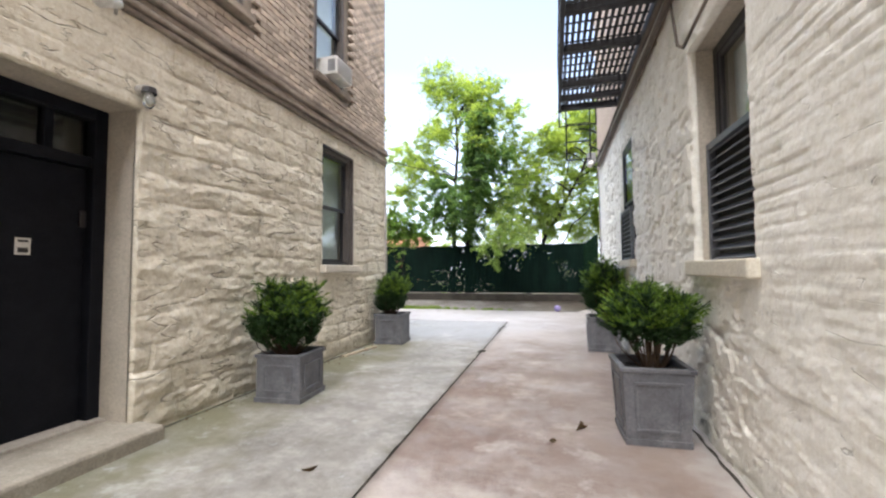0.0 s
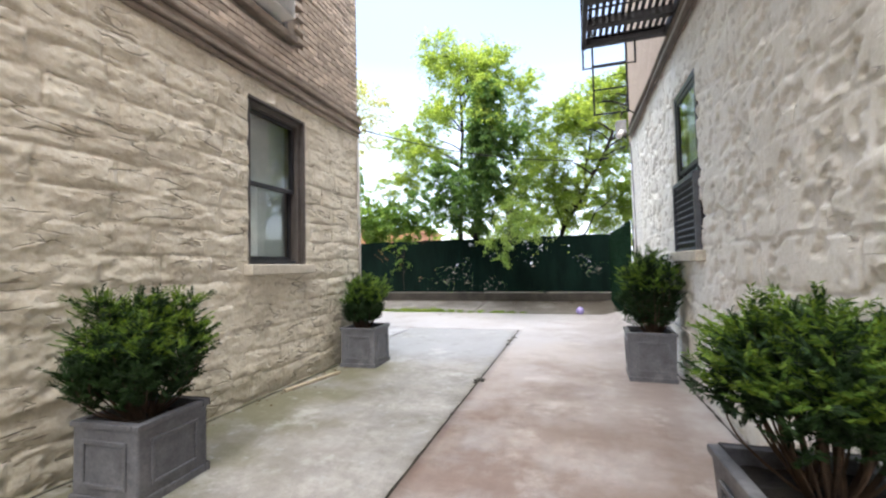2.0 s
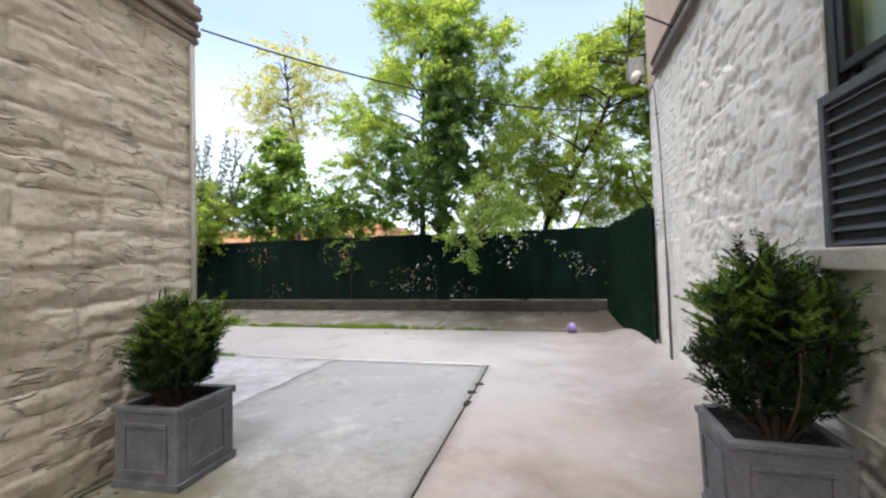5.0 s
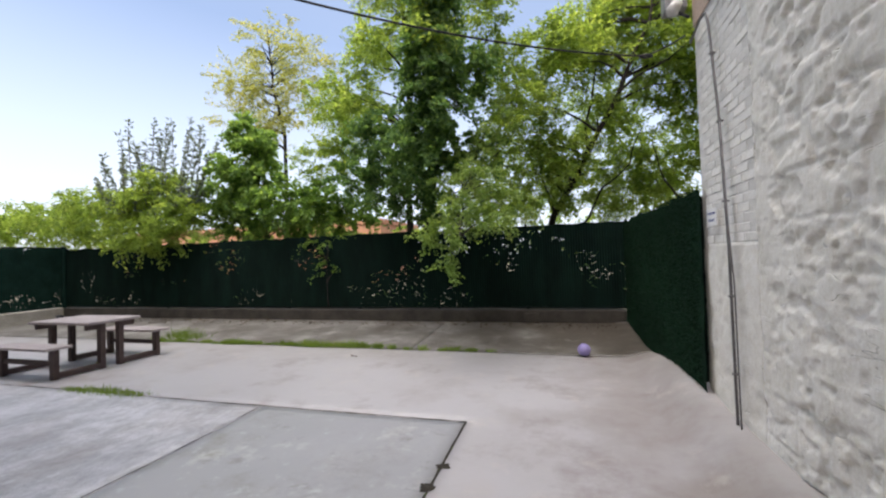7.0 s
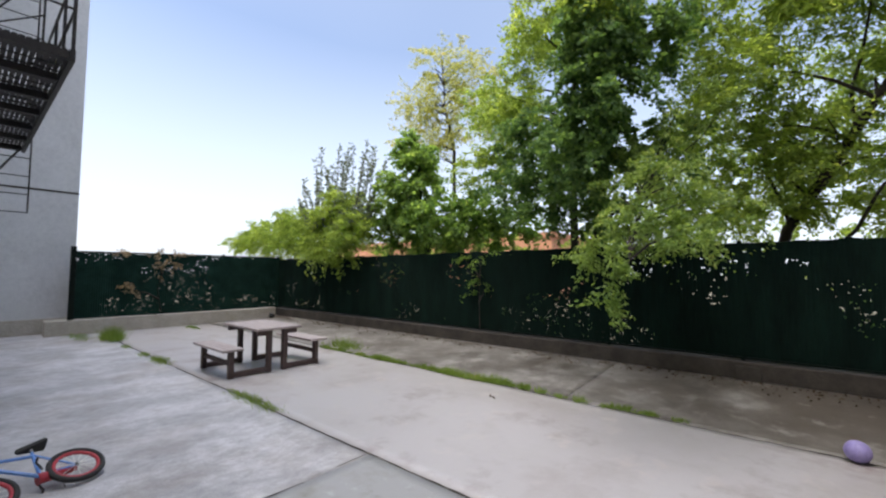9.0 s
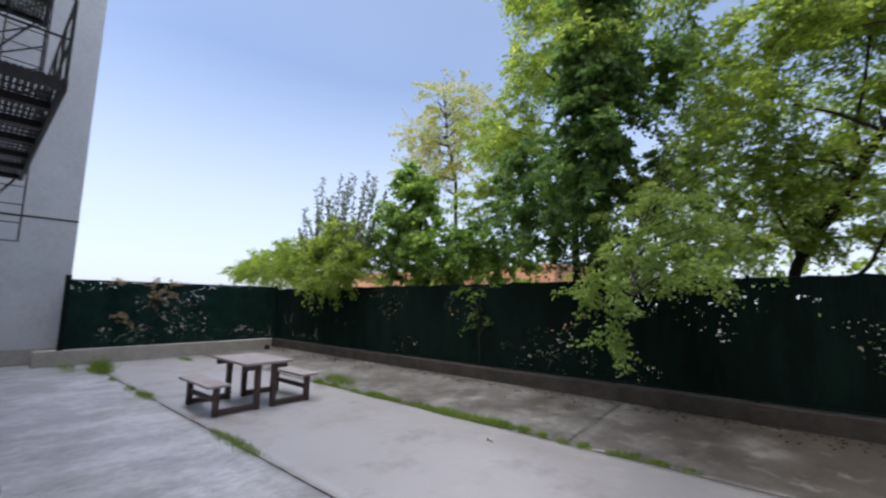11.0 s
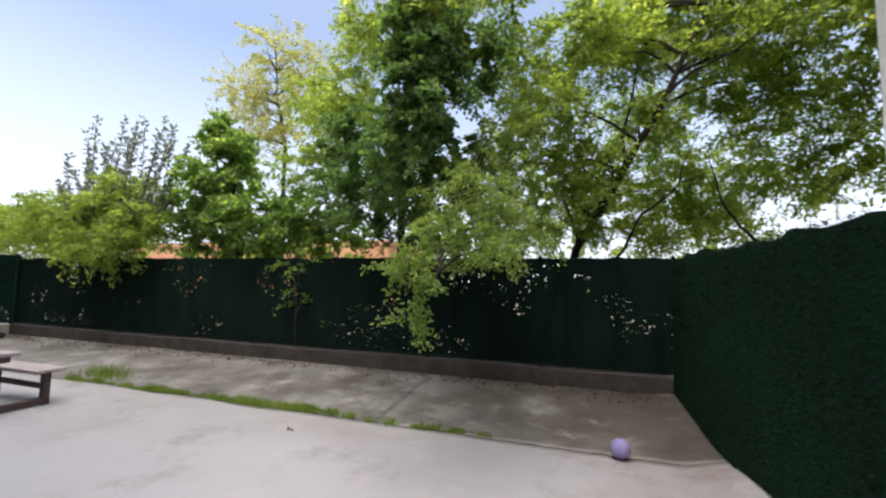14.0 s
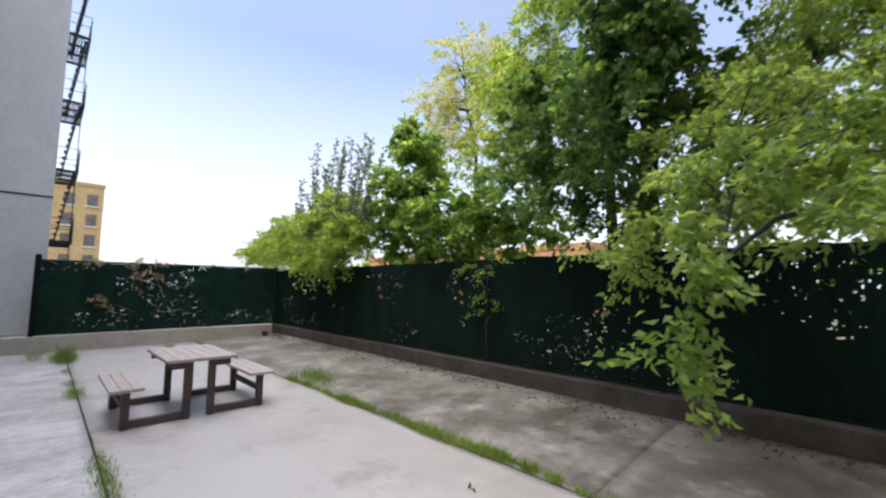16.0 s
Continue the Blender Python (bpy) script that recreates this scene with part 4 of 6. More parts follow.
sash_window("window_1", LX, 1, *WIN_L, BLIND, "black sash window in a brown casing, blind half drawn", 0.11, 0.085)
sill("sill_1", LX, 1, 5.1, 6.14, 1.27, 1.38, 0.085)
sash_window("window_2", RX, -1, *WIN_1, BLIND_BLUE, "black sash window with a grey louvre below", 0.25, 0.08, 0.93, proud=-0.12)
sill("sill_2", RX, -1, 2.58, 3.7, 1.24, 1.36, 0.05)
sash_window("window_3", RX, -1, *WIN_2, BLIND_BLUE, "black sash window with a protruding grey louvre", 0.075, 0.07, 0.76, proud=0.03)
sill("sill_3", RX, -1, 6.14, 7.2, 1.32, 1.43, 0.06)
sash_window("window_4", LX, 1, *UP_1, BLIND_BLUE, "upper sash window over an air conditioner", 0.12, 0.06)
sill("sill_4", LX, 1, 4.94, 5.92, 4.06, 4.14, 0.03, material=BAND, label="weathered brown stone window sill in the brickwork")
sash_window("window_5", LX, 1, *UP_2, BLIND, "upper sash window in the brick wall", 0.12, 0.06)
sill("sill_5", LX, 1, 2.53, 3.67, 4.04, 4.14, 0.05, material=BAND, label="weathered brown stone window sill in the brickwork")

door = thing("door_1", LX - 0.45, 1.8, DOOR[2], "black painted entrance door with a glazed transom", "door", kind="structure")
for a, b in ((-0.65, -0.55), (0.55, 0.65)):
    part("jamb", boxed(-0.05, 0.09, a, b, 0, 2.52, 0.008), BLACK_PAINT, door)
part("head", boxed(-0.05, 0.09, -0.55, 0.55, 2.42, 2.52, 0.008), BLACK_PAINT, door)
part("transom_bar", boxed(-0.04, 0.07, -0.55, 0.55, 2.03, 2.12, 0.008), BLACK_PAINT, door)
part("leaf", boxed(-0.03, 0.015, -0.545, 0.545, 0.03, 2.02, 0.004), BLACK_PAINT, door, "plain black door leaf")
part("mullion", boxed(-0.03, 0.05, 0.23, 0.29, 2.12, 2.42, 0.004), BLACK_PAINT, door)
part("mullion", boxed(-0.03, 0.05, -0.29, -0.23, 2.12, 2.42, 0.004), BLACK_PAINT, door)
for a, b in ((-0.55, -0.29), (-0.23, 0.23), (0.29, 0.55)):
    p_ = part("pane", boxed(0.0, 0.006, a, b, 2.12, 2.42), GLASS, door, "transom glass over a black backing")
    p_.visible_shadow = False
    # Black sheet stands in for the dark interior behind the clear transom panes.
    part("backing", boxed(-0.06, -0.05, a, b, 2.12, 2.42), RUBBER, door)
part("threshold", boxed(-0.06, 0.16, -0.65, 0.65, -0.015, 0.03, 0.006), KERB_PALE, door)
hg = part("hinge", boxed(0.015, 0.03, 0.50, 0.545, 1.55, 1.68, 0.003), BLACK_IRON, door)
nt = thing("door_notice", LX - 0.433, 1.95, 1.49, "small white notice stuck on the black door", "notice")
part("paper", boxed(0, 0.004, -0.045, 0.045, -0.06, 0.06), WHITE, nt)
part("print_bar", boxed(0.004, 0.006, -0.03, 0.03, 0.03, 0.045), RUBBER, nt)
part("print_bar", boxed(0.004, 0.006, -0.03, 0.03, -0.045, -0.01), RUBBER, nt)

step = bmesh.new()
box(step, LX - 0.5, -3.02, 0.7, 2.52, -0.05, 0.115, 0.025)
step = tagged(part("door_step", step, STEP), "worn concrete door step with a rounded edge", "step", kind="structure")


def jar_lamp(x, y, z):
    l = thing("wall_lamp", x, y, z, "small jelly jar wall lamp with clear glass", "lamp")
    part("mount", tubed([(0, 0, 0.03), (0.05, 0, 0.03), (0.09, 0, 0.02)], [0.05, 0.045, 0.035], 12), CONDUIT, l)
    part("cap", tubed([(0.09, 0, 0.045), (0.09, 0, 0.0)], [0.05, 0.055], 12), BLACK_IRON, l)
    jar = part("jar", tubed([(0.09, 0, 0.0), (0.09, 0, -0.09), (0.09, 0, -0.12)], [0.042, 0.042, 0.02], 12), GLASS, l, "clear ribbed glass jar", True)
    part("bulb", tubed([(0.09, 0, 0.0), (0.09, 0, -0.05), (0.09, 0, -0.08)], [0.012, 0.025, 0.01], 10), WHITE, jar, "", True)
    return l


jar_lamp(LX, 2.43, 2.73)
fl = thing("flood_lamp", LX, 2.12, 3.26, "white cylindrical floodlight on an arm", "lamp")
part("arm", tubed([(0, 0.1, 0.02), (0.08, 0.04, 0.03), (0.12, 0, 0)], 0.012), CONDUIT, fl)
part("head", tubed([(0.12, 0.03, 0.03), (0.16, -0.08, -0.02), (0.18, -0.14, -0.05)], [0.035, 0.05, 0.06], 14), WHITE, fl, "", True)

ac = thing("air_conditioner", LX, 5.44, 4.2, "white window air conditioner with a ribbed grille", "air conditioner")
part("casing", boxed(-0.2, 0.17, -0.24, 0.24, 0.0, 0.27, 0.012), WHITE, ac)
ac_grille = part("grille", boxed(0.17, 0.176, -0.21, 0.21, 0.03, 0.24), GREY_METAL, ac, "grey finned grille")
for k in range(9):
    part("fin", boxed(0.176, 0.182, -0.21, 0.21, 0.035 + k * 0.024, 0.041 + k * 0.024), WHITE, ac_grille)
part("side_vent", boxed(0.03, 0.15, -0.246, -0.24, 0.04, 0.22), GREY_METAL, ac)


# ---- pipes and cables on the walls ----
def run(name, pts, r, material, label, category="pipe", seg=8):
    c = Vector(pts[0])
    bm = tubed([Vector(p) - c for p in pts], r, seg)
    o = part(name, bm, material, smooth=True)
    o.location = c
    return tagged(o, label, category)


for k, (dz, dx, r) in enumerate(((0.0, 0.035, 0.028), (0.065, 0.03, 0.022), (0.12, 0.045, 0.032), (-0.05, 0.022, 0.014))):
    pts = [(RX - dx - 0.006 * math.sin(i * 1.7 + k), -6 + i * 0.6, PIPE_Z + 0.02 + dz + 0.012 * math.sin(i * 0.9 + k * 2)) for i in range(28)]
    run("wall_pipe", pts, r, PIPE if k != 1 else CONDUIT, "weathered brown pipe run along the wall")
run("wall_conduit", [(RX - 0.03, R_END - 0.05, 3.55), (RX - 0.03, 10.4, 3.62), (RX - 0.03, 10.26, 3.6), (RX - 0.03, 10.2, 3.45), (RX - 0.03, 10.06, 2.6), (RX - 0.03, 9.99, 1.6), (RX - 0.03, 9.97, 0.0)], 0.011, CONDUIT_DARK, "dark grey electrical conduit running down the wall")
for z, y in ((3.2, 10.16), (2.6, 10.06), (1.95, 10.015), (1.2, 9.985), (0.6, 9.975)):
    b_ = thing("conduit_clamp", RX - 0.005, y, z, "small conduit clamp on the wall", "clamp", "conduit clamps")
    part("strap", boxed(-0.044, 0, -0.018, 0.018, -0.008, 0.008, 0.003), CONDUIT_DARK, b_)
run("wall_cable", [(RX - 0.035, 10.03, 2.6), (RX - 0.035, 9.97, 1.75), (RX - 0.035, 9.94, 1.55), (RX - 0.035, 9.9, 1.3), (RX - 0.035, 9.89, 0.0)], 0.0065, CONDUIT_DARK, "thin grey cable beside the conduit", "cable")
run("low_conduit", [(RX - 0.03, 4.6, 0.52), (RX - 0.03, 5.6, 0.56), (RX - 0.03, 6.9, 0.59), (RX - 0.03, 7.6, 0.6)], 0.01, WHITE, "thin white conduit low on the wall")
run("corner_pipe", [(LX + 0.02, L_END - 0.06, 3.3), (LX + 0.025, L_END - 0.05, 1.5), (LX + 0.02, L_END - 0.06, 0.0)], 0.02, CONDUIT, "painted pipe at the building corner")
run("window_cable", [(RX - 0.02, 3.95, 3.7), (RX - 0.03, 3.75, 3.2), (RX - 0.03, 3.6, 3.1), (RX - 0.02, 3.2, 3.16), (RX - 0.02, 2.5, 3.22)], 0.013, PIPE, "old cable over the window head", "cable")
sag = []
for i in range(21):
    u = i / 20
    sag.append((RX - 0.05 + (LX + 0.1 - RX) * u, 10.78 + (L_END - 10.78) * u, 3.47 - 0.96 * u * (1 - u) + max(0.0, 0.2 * (1 - u / 0.09))))
run("overhead_cable", sag, 0.008, RUBBER, "black cable hanging between the two buildings", "cable")
sp_ = thing("cable_splice", *sag[2], "black taped splice on the hanging cable", "cable splice")
part("tape", tubed([(0.06, 0.045, 0.01), (0, 0, 0), (-0.06, -0.045, -0.01)], [0.014, 0.026, 0.014], 8), RUBBER, sp_, "", True)
wb = thing("junction_box", RX - 0.02, 10.72, 3.72, "grey metal box with a floodlight at the wall corner", "junction box")
part("box", boxed(-0.2, 0.0, 0.03, 0.2, 0.22, 0.5, 0.01), GREY_METAL, wb)
part("lamp_head", tubed([(-0.1, 0.0, 0.25), (-0.14, -0.06, 0.18), (-0.17, -0.1, 0.13)], [0.05, 0.055, 0.06], 12), WHITE, wb, "white floodlight head", True)
part("bracket", tubed([(0.0, 0, 0.1), (-0.08, 0.02, 0.16), (-0.1, 0, 0.25)], 0.015), BLACK_IRON, wb)
br = thing("wall_bracket", RX, 9.3, 3.8, "small black bracket arm on the pipes", "bracket")
part("arm", tubed([(0, 0, 0), (-0.3, 0.05, 0.22)], 0.012), BLACK_IRON, br)

sg = thing("wall_sign", RX + 0.0, 10.36, 1.85, "small white sign with blue printed words", "sign")
part("plate", boxed(-0.024, -0.016, -0.115, 0.115, -0.075, 0.075, 0.003), SIGN_WHITE, sg)


def lettering(text, size, x, y, z, material, parent):
    cu = bpy.data.curves.new("lettering", "FONT")
    cu.body, cu.size, cu.align_x, cu.align_y, cu.extrude = text, size, "CENTER", "CENTER", 0.0008
    tmp = bpy.data.objects.new("lettering", cu)
    scene.collection.objects.link(tmp)
    me = bpy.data.meshes.new_from_object(tmp.evaluated_get(bpy.context.evaluated_depsgraph_get()))
    bpy.data.objects.remove(tmp)
    o = part_mesh("lettering", me, material, parent, "dark blue printed words")
    o.matrix_basis = Matrix.Translation((x, y, z)) @ Matrix.Rotation(radians(-90), 4, "Z") @ Matrix.Rotation(radians(90), 4, "X")
    return o


INK = surface("blue_ink", (0.06, 0.08, 0.26), (0.09, 0.11, 0.34), 20, 0.5, 0.0, 60)
lettering("PLEASE CURB", 0.03, -0.0255, 0, 0.03, INK, sg)
lettering("YOUR DOG", 0.03, -0.0255, 0, -0.028, INK, sg)


# ---- fire escapes ----
def fire_escape(name, length, width, beams, label, rail=0.9, drop=None, bars=13, posts=6):
    """Platform along local y, the wall at local x = 0, the open side at -width."""
    f = thing(name, 0, 0, 0, label, "fire escape")
    part("outer_rail", boxed(-width, -width + 0.05, 0, length, -0.1, 0.02, 0.004), BLACK_IRON, f)
    part("inner_rail", boxed(-0.06, -0.01, 0, length, -0.1, 0.02, 0.004), BLACK_IRON, f)
    for y in beams:
        part("beam", boxed(-width + 0.05, -0.06, y - 0.045, y + 0.045, -0.085, 0.0, 0.004), BLACK_IRON, f)
    for k in range(bars):
        x = -width + 0.085 + (width - 0.18) * k / (bars - 1)
        part("slat", boxed(x - 0.019, x + 0.019, 0, length, 0.0, 0.012), BLACK_IRON, f)
    n = int(length / 0.19)
    for k in range(n):
        y = (k + 0.5) * length / n
        part("cross_rod", boxed(-width + 0.05, -0.06, y - 0.012, y + 0.012, -0.012, 0.0), BLACK_IRON, f)
    for z in (0.45, rail):
        part("handrail", tubed([(-0.01, 0.02, z), (-width + 0.02, 0.02, z), (-width + 0.02, length - 0.02, z), (-0.01, length - 0.02, z)], 0.014, 6), BLACK_IRON, f)
    for k in range(posts):
        y = 0.03 + (length - 0.06) * k / (posts - 1)
        part("post", boxed(-width + 0.005, -width + 0.035, y - 0.015, y + 0.015, 0.02, rail), BLACK_IRON, f)
    return f


def ladder(f, a, b, z0, z1, rung=0.3, r=0.012):
    """Two rails through a and b (x, y), and rungs."""
    ld = part("ladder_rail", tubed([(a[0], a[1], z0), (a[0], a[1], z1)], r, 6), BLACK_IRON, f)
    part("ladder_rail", tubed([(b[0], b[1], z0), (b[0], b[1], z1)], r, 6), BLACK_IRON, f)
    z = z0 + 0.01
    while z < z1:
        part("rung", tubed([(a[0], a[1], z), (b[0], b[1], z)], r * 0.8, 6), BLACK_IRON, f)
        z += rung


FE_Z = 4.02
fe1 = fire_escape("fire_escape", 3.7, 0.97, (0.05, 0.45, 0.95, 1.75, 2.75, 3.25, 3.66), "black iron fire escape platform on the pale wall")
fe1.location = (RX, 3.3, FE_Z)
ladder(fe1, (0.17 - RX, 3.7), (0.545 - RX, 3.7), 3.1 - FE_Z, 0.9)
ladder(fe1, (0.06 - RX, 3.68), (0.64 - RX, 3.68), 3.67 - FE_Z, 0.0, 0.5)
fe2 = fire_escape("fire_escape", 5.0, 0.78, (0.05, 0.9, 1.7, 2.6, 3.4, 4.2, 4.95), "black iron fire escape on the rear wall", posts=8)
fe2.matrix_world = pose(-10.9, L_END - 0.02, 3.95, 0, 0, -90)
ladder(fe2, (-0.28, 0.9), (-0.79, 0.9), -1.28, 2.4)
ladder(fe2, (-0.1, 3.0), (-0.62, 3.9), 0.2, 3.3, 0.28)
part("brace", tubed([(0, 0.3, -1.3), (-0.7, 0.3, -0.1)], 0.018, 6), BLACK_IRON, fe2)
fe3 = copy_thing(fe2, pose(-10.9, L_END - 0.02, 6.95, 0, 0, -90))


# ---- planters and yews ----
def planter(x, y, size, h, rz, label, taper=0.0):
    p = thing("planter", x, y, 0, label, "planter", "planters in the alley", rz=rz)
    s = size / 2
    t = 0.03
    for k in range(4):
        m = Matrix.Rotation(k * math.pi / 2, 4, "Z")
        b = bmesh.new()
        box(b, -s + 0.005, s - 0.005, -s, -s + t, 0.05, h - 0.03, 0.004, m)
        panel = part("side_panel", b, LEAD, p)
        b = bmesh.new()
        for r in ((-s * 0.68, s * 0.68, 0.10, 0.125), (-s * 0.68, s * 0.68, h - 0.125, h - 0.10), (-s * 0.68, -s * 0.68 + 0.022, 0.125, h - 0.125), (s * 0.68 - 0.022, s * 0.68, 0.125, h - 0.125)):
            box(b, r[0], r[1], -s - 0.012, -s + 0.001, r[2], r[3], 0.004, m)
        part("moulding", b, LEAD, panel, "raised moulding on the panel")
        b = bmesh.new()
        box(b, -s - 0.012, s + 0.012 - 0.05, -s - 0.012, -s + 0.038, h - 0.035, h, 0.006, m)
        part("rim", b, LEAD, p)
        b = bmesh.new()
        box(b, -s - 0.012, s - 0.012, -s - 0.012, -s + 0.02, 0.0, 0.05, 0.005, m)
        part("plinth", b, LEAD, p)
    b = bmesh.new()
    bmesh.ops.create_grid(b, x_segments=12, y_segments=12, size=s - t)
    for v in b.verts:
        v.co.z = h - 0.06 + 0.02 * noise.noise(v.co * 12)
    part("soil", b, SOIL, p, "dark potting soil")
    if taper:
        for o in p.children_recursive:
            for v in o.data.vertices:
                f = 1 + taper * (v.co.z / h - 1)
                v.co.x, v.co.y = v.co.x * f, v.co.y * f
    return p


def leaves_mesh(name, pos, direction, length, width, seed, fold=0.25):
    """Leaves as folded lozenges: base, two sides, tip."""
    r = np.random.default_rng(seed)
    n = len(pos)
    d = direction / np.maximum(np.linalg.norm(direction, axis=1, keepdims=True), 1e-6)
    a = r.normal(size=(n, 3))
    side = np.cross(d, a)
    side /= np.maximum(np.linalg.norm(side, axis=1, keepdims=True), 1e-6)
    nor = np.cross(side, d)
    L = (length * r.uniform(0.7, 1.3, n))[:, None]
    W = (width * r.uniform(0.75, 1.25, n))[:, None]
    base = pos
    tip = pos + d * L - nor * L * 0.12
    mid = pos + d * L * 0.45
    v = np.stack([base, mid + side * W / 2 + nor * W * fold, tip, mid - side * W / 2 + nor * W * fold], 1).reshape(-1, 3)
    q = np.arange(4 * n).reshape(n, 4)
    return np_mesh(name, v, q)


def yew(x, y, z, rx, ry, h, seed, label, lean=(0, 0), gap=0.2):
    """A clipped yew: stems that branch upwards and flat sprays of needles along them."""
    r = np.random.default_rng(seed)
    y_ = thing("yew_bush", x, y, z, label, "bush", "yew bushes in the planters")
    pos, dirs, tip_pos, tip_dirs = [], [], [], []
    n_br = 40
    for k in range(n_br):
        a = 2.39996 * k + r.uniform(-0.3, 0.3)
        e = math.sqrt((k + 0.6) / n_br)
        top_z = h * (1.0 - 0.62 * e ** 2.2 * r.uniform(0.15, 1.0)) * r.uniform(0.86, 1.06)
        reach = r.uniform(0.8, 1.16)
        top = np.array([lean[0] + math.cos(a) * rx * e * reach, lean[1] + math.sin(a) * ry * e * reach, max(top_z, h * (gap + 0.14))])
        b0 = np.array([math.cos(a) * 0.05, math.sin(a) * 0.05, -0.03])
        t = np.linspace(0, 1, 9)[:, None]
        bow = np.array([math.cos(a) * rx * 0.22 * e, math.sin(a) * ry * 0.22 * e, -0.02])
        way = b0 + (top - b0) * t + bow * np.sin(t * math.pi) + r.normal(size=3) * 0.03 * np.sin(t * math.pi)
        rad = [0.011 - 0.008 * i / 8 for i in range(9)]
        part("stem", tubed([tuple(p) for p in way], rad if k < 14 else [v * 0.6 for v in rad], 5), STEM, y_)
        for j in range(30):
            f = gap + 0.06 + (0.95 - gap) * r.random() ** 0.75
            c = way[0] + (way[-1] - way[0]) * f + bow * math.sin(f * math.pi)
            if c[2] < gap * h * r.uniform(0.5, 1.1):
                continue
            b_ = r.uniform(0, 2 * math.pi)
            out = np.array([math.cos(b_), math.sin(b_), r.uniform(0.15, 0.75)]) + np.array([math.cos(a), math.sin(a), 0.2]) * 0.7 * e
            if j < 2:
                c, out = way[-1] - (way[-1] - way[-2]) * 0.3, (way[-1] - way[-2]) / np.linalg.norm(way[-1] - way[-2]) + r.normal(size=3) * 0.25
            out = out / np.linalg.norm(out)
            ln = r.uniform(0.06, 0.15) * (1.15 if f > 0.75 else 0.9)
            m = 18
            u = np.linspace(0, 1, m)[:, None]
            spine = c + out * ln * u + np.array([0, 0, 0.02]) * u * u
            side = np.cross(out, np.array([0, 0, 1.0]) + r.normal(size=3) * 0.5)
            side /= np.linalg.norm(side)
            fresh = f > 0.62 and c[2] > 0.5 * h and r.random() < 0.75
            n_old = 8 if fresh else m
            for sgn in (1, -1):
                d = np.tile(out * 0.7 + side * sgn * 0.85, (m, 1)) + r.normal(size=(m, 3)) * 0.16
                pos.append(spine[:n_old])
                dirs.append(d[:n_old])
                if fresh:
                    tip_pos.append(spine[n_old:])
                    tip_dirs.append(d[n_old:])
    me = leaves_mesh("needles", np.concatenate(pos), np.concatenate(dirs), 0.034, 0.0085, seed)
    part_mesh("needles", me, LEAF_YEW, y_, "dark green needles")
    me = leaves_mesh("fresh_needles", np.concatenate(tip_pos), np.concatenate(tip_dirs), 0.03, 0.0085, seed + 1)
    part_mesh("fresh_needles", me, LEAF_YEW_TIP, y_, "yellow-green fresh tips")
    return y_


planter(-2.74, 3.70, 0.48, 0.47, 4, "grey lead-look square planter on the concrete by the stone wall")
planter(-2.915, 6.91, 0.49, 0.52, 3, "grey lead-look square planter at the building corner")
planter(0.64, 3.51, 0.50, 0.57, 2, "tapered grey planter beside the pale wall", 0.14)
planter(0.675, 7.03, 0.49, 0.54, -2, "tapered grey planter beyond the louvred window", 0.06)
yew(-2.785, 3.72, 0.42, 0.34, 0.33, 0.72, 5, "dense dark green yew bush in a grey planter", (0.0, 0))
yew(-2.96, 6.93, 0.47, 0.235, 0.23, 0.66, 6, "small dark yew bush in a corner planter", (0.02, 0))
yew(0.67, 3.54, 0.52, 0.26, 0.28, 0.60, 7, "yew bush with bright tips and bare lower stems", (-0.03, -0.02), 0.45)
yew(0.73, 7.06, 0.49, 0.30, 0.29, 0.90, 8, "tall dark yew bush in a grey planter", (-0.02, 0), 0.12)

# ---- loose things on the ground ----
lath = thing("wooden_lath", -3.06, 5.93, 0.002, "weathered wooden lath lying along the wall", "lath", rz=-11)
bm_ = boxed(-0.022, 0.022, -0.42, 0.42, 0.0, 0.032, 0.005)
part("lath", bm_, WOOD, lath)
ball = bmesh.new()
bmesh.ops.create_uvsphere(ball, u_segments=32, v_segments=20, radius=0.097)
ball = part("ball", ball, PURPLE, smooth=True)
ball.location = (-0.0, 12.9, 0.099)
tagged(ball, "purple rubber playground ball on the concrete", "ball")
bs = bmesh.new()
ring(bs, (0, 0, 0), 0.0965, 0.0015, 32, 4, Matrix.Rotation(0.6, 3, "Y"))
part("seam", bs, PURPLE, ball)
for k, (x, y, s) in enumerate(((-1.64, 2.34, 0.05), (0.12, 3.5, 0.07), (-3.64, 12.35, 0.035), (-3.56, 12.33, 0.03), (-0.1, 3.2, 0.03))):
    d_ = thing("dry_leaf", x, y, 0.006, "curled dry leaf on the concrete", "leaf", "fallen leaves", rz=k * 50)
    me = leaves_mesh("blade", np.array([[-s, 0, 0.002], [-s * 0.5, 0.004, 0.005]]), np.array([[1, 0, 0.1], [1, 0.3, 0.15]]), 2 * s, s * 0.9, 40 + k, 0.3)
    part_mesh("blade", me, LITTER, d_)

# ---- picnic table ----
tb = thing("picnic_table", -7.9, 11.18, 0, "small brown plank picnic table with two joined benches", "picnic table")


def planks(x0, x1, y0, y1, z0, z1, n, nm):
    w = (y1 - y0) / n
    for k in range(n):
        part(nm, boxed(x0, x1, y0 + k * w + 0.002, y0 + (k + 1) * w - 0.002, z0, z1, 0.006), TABLE_TOP, tb, "greyed plank" if k == 0 else "")


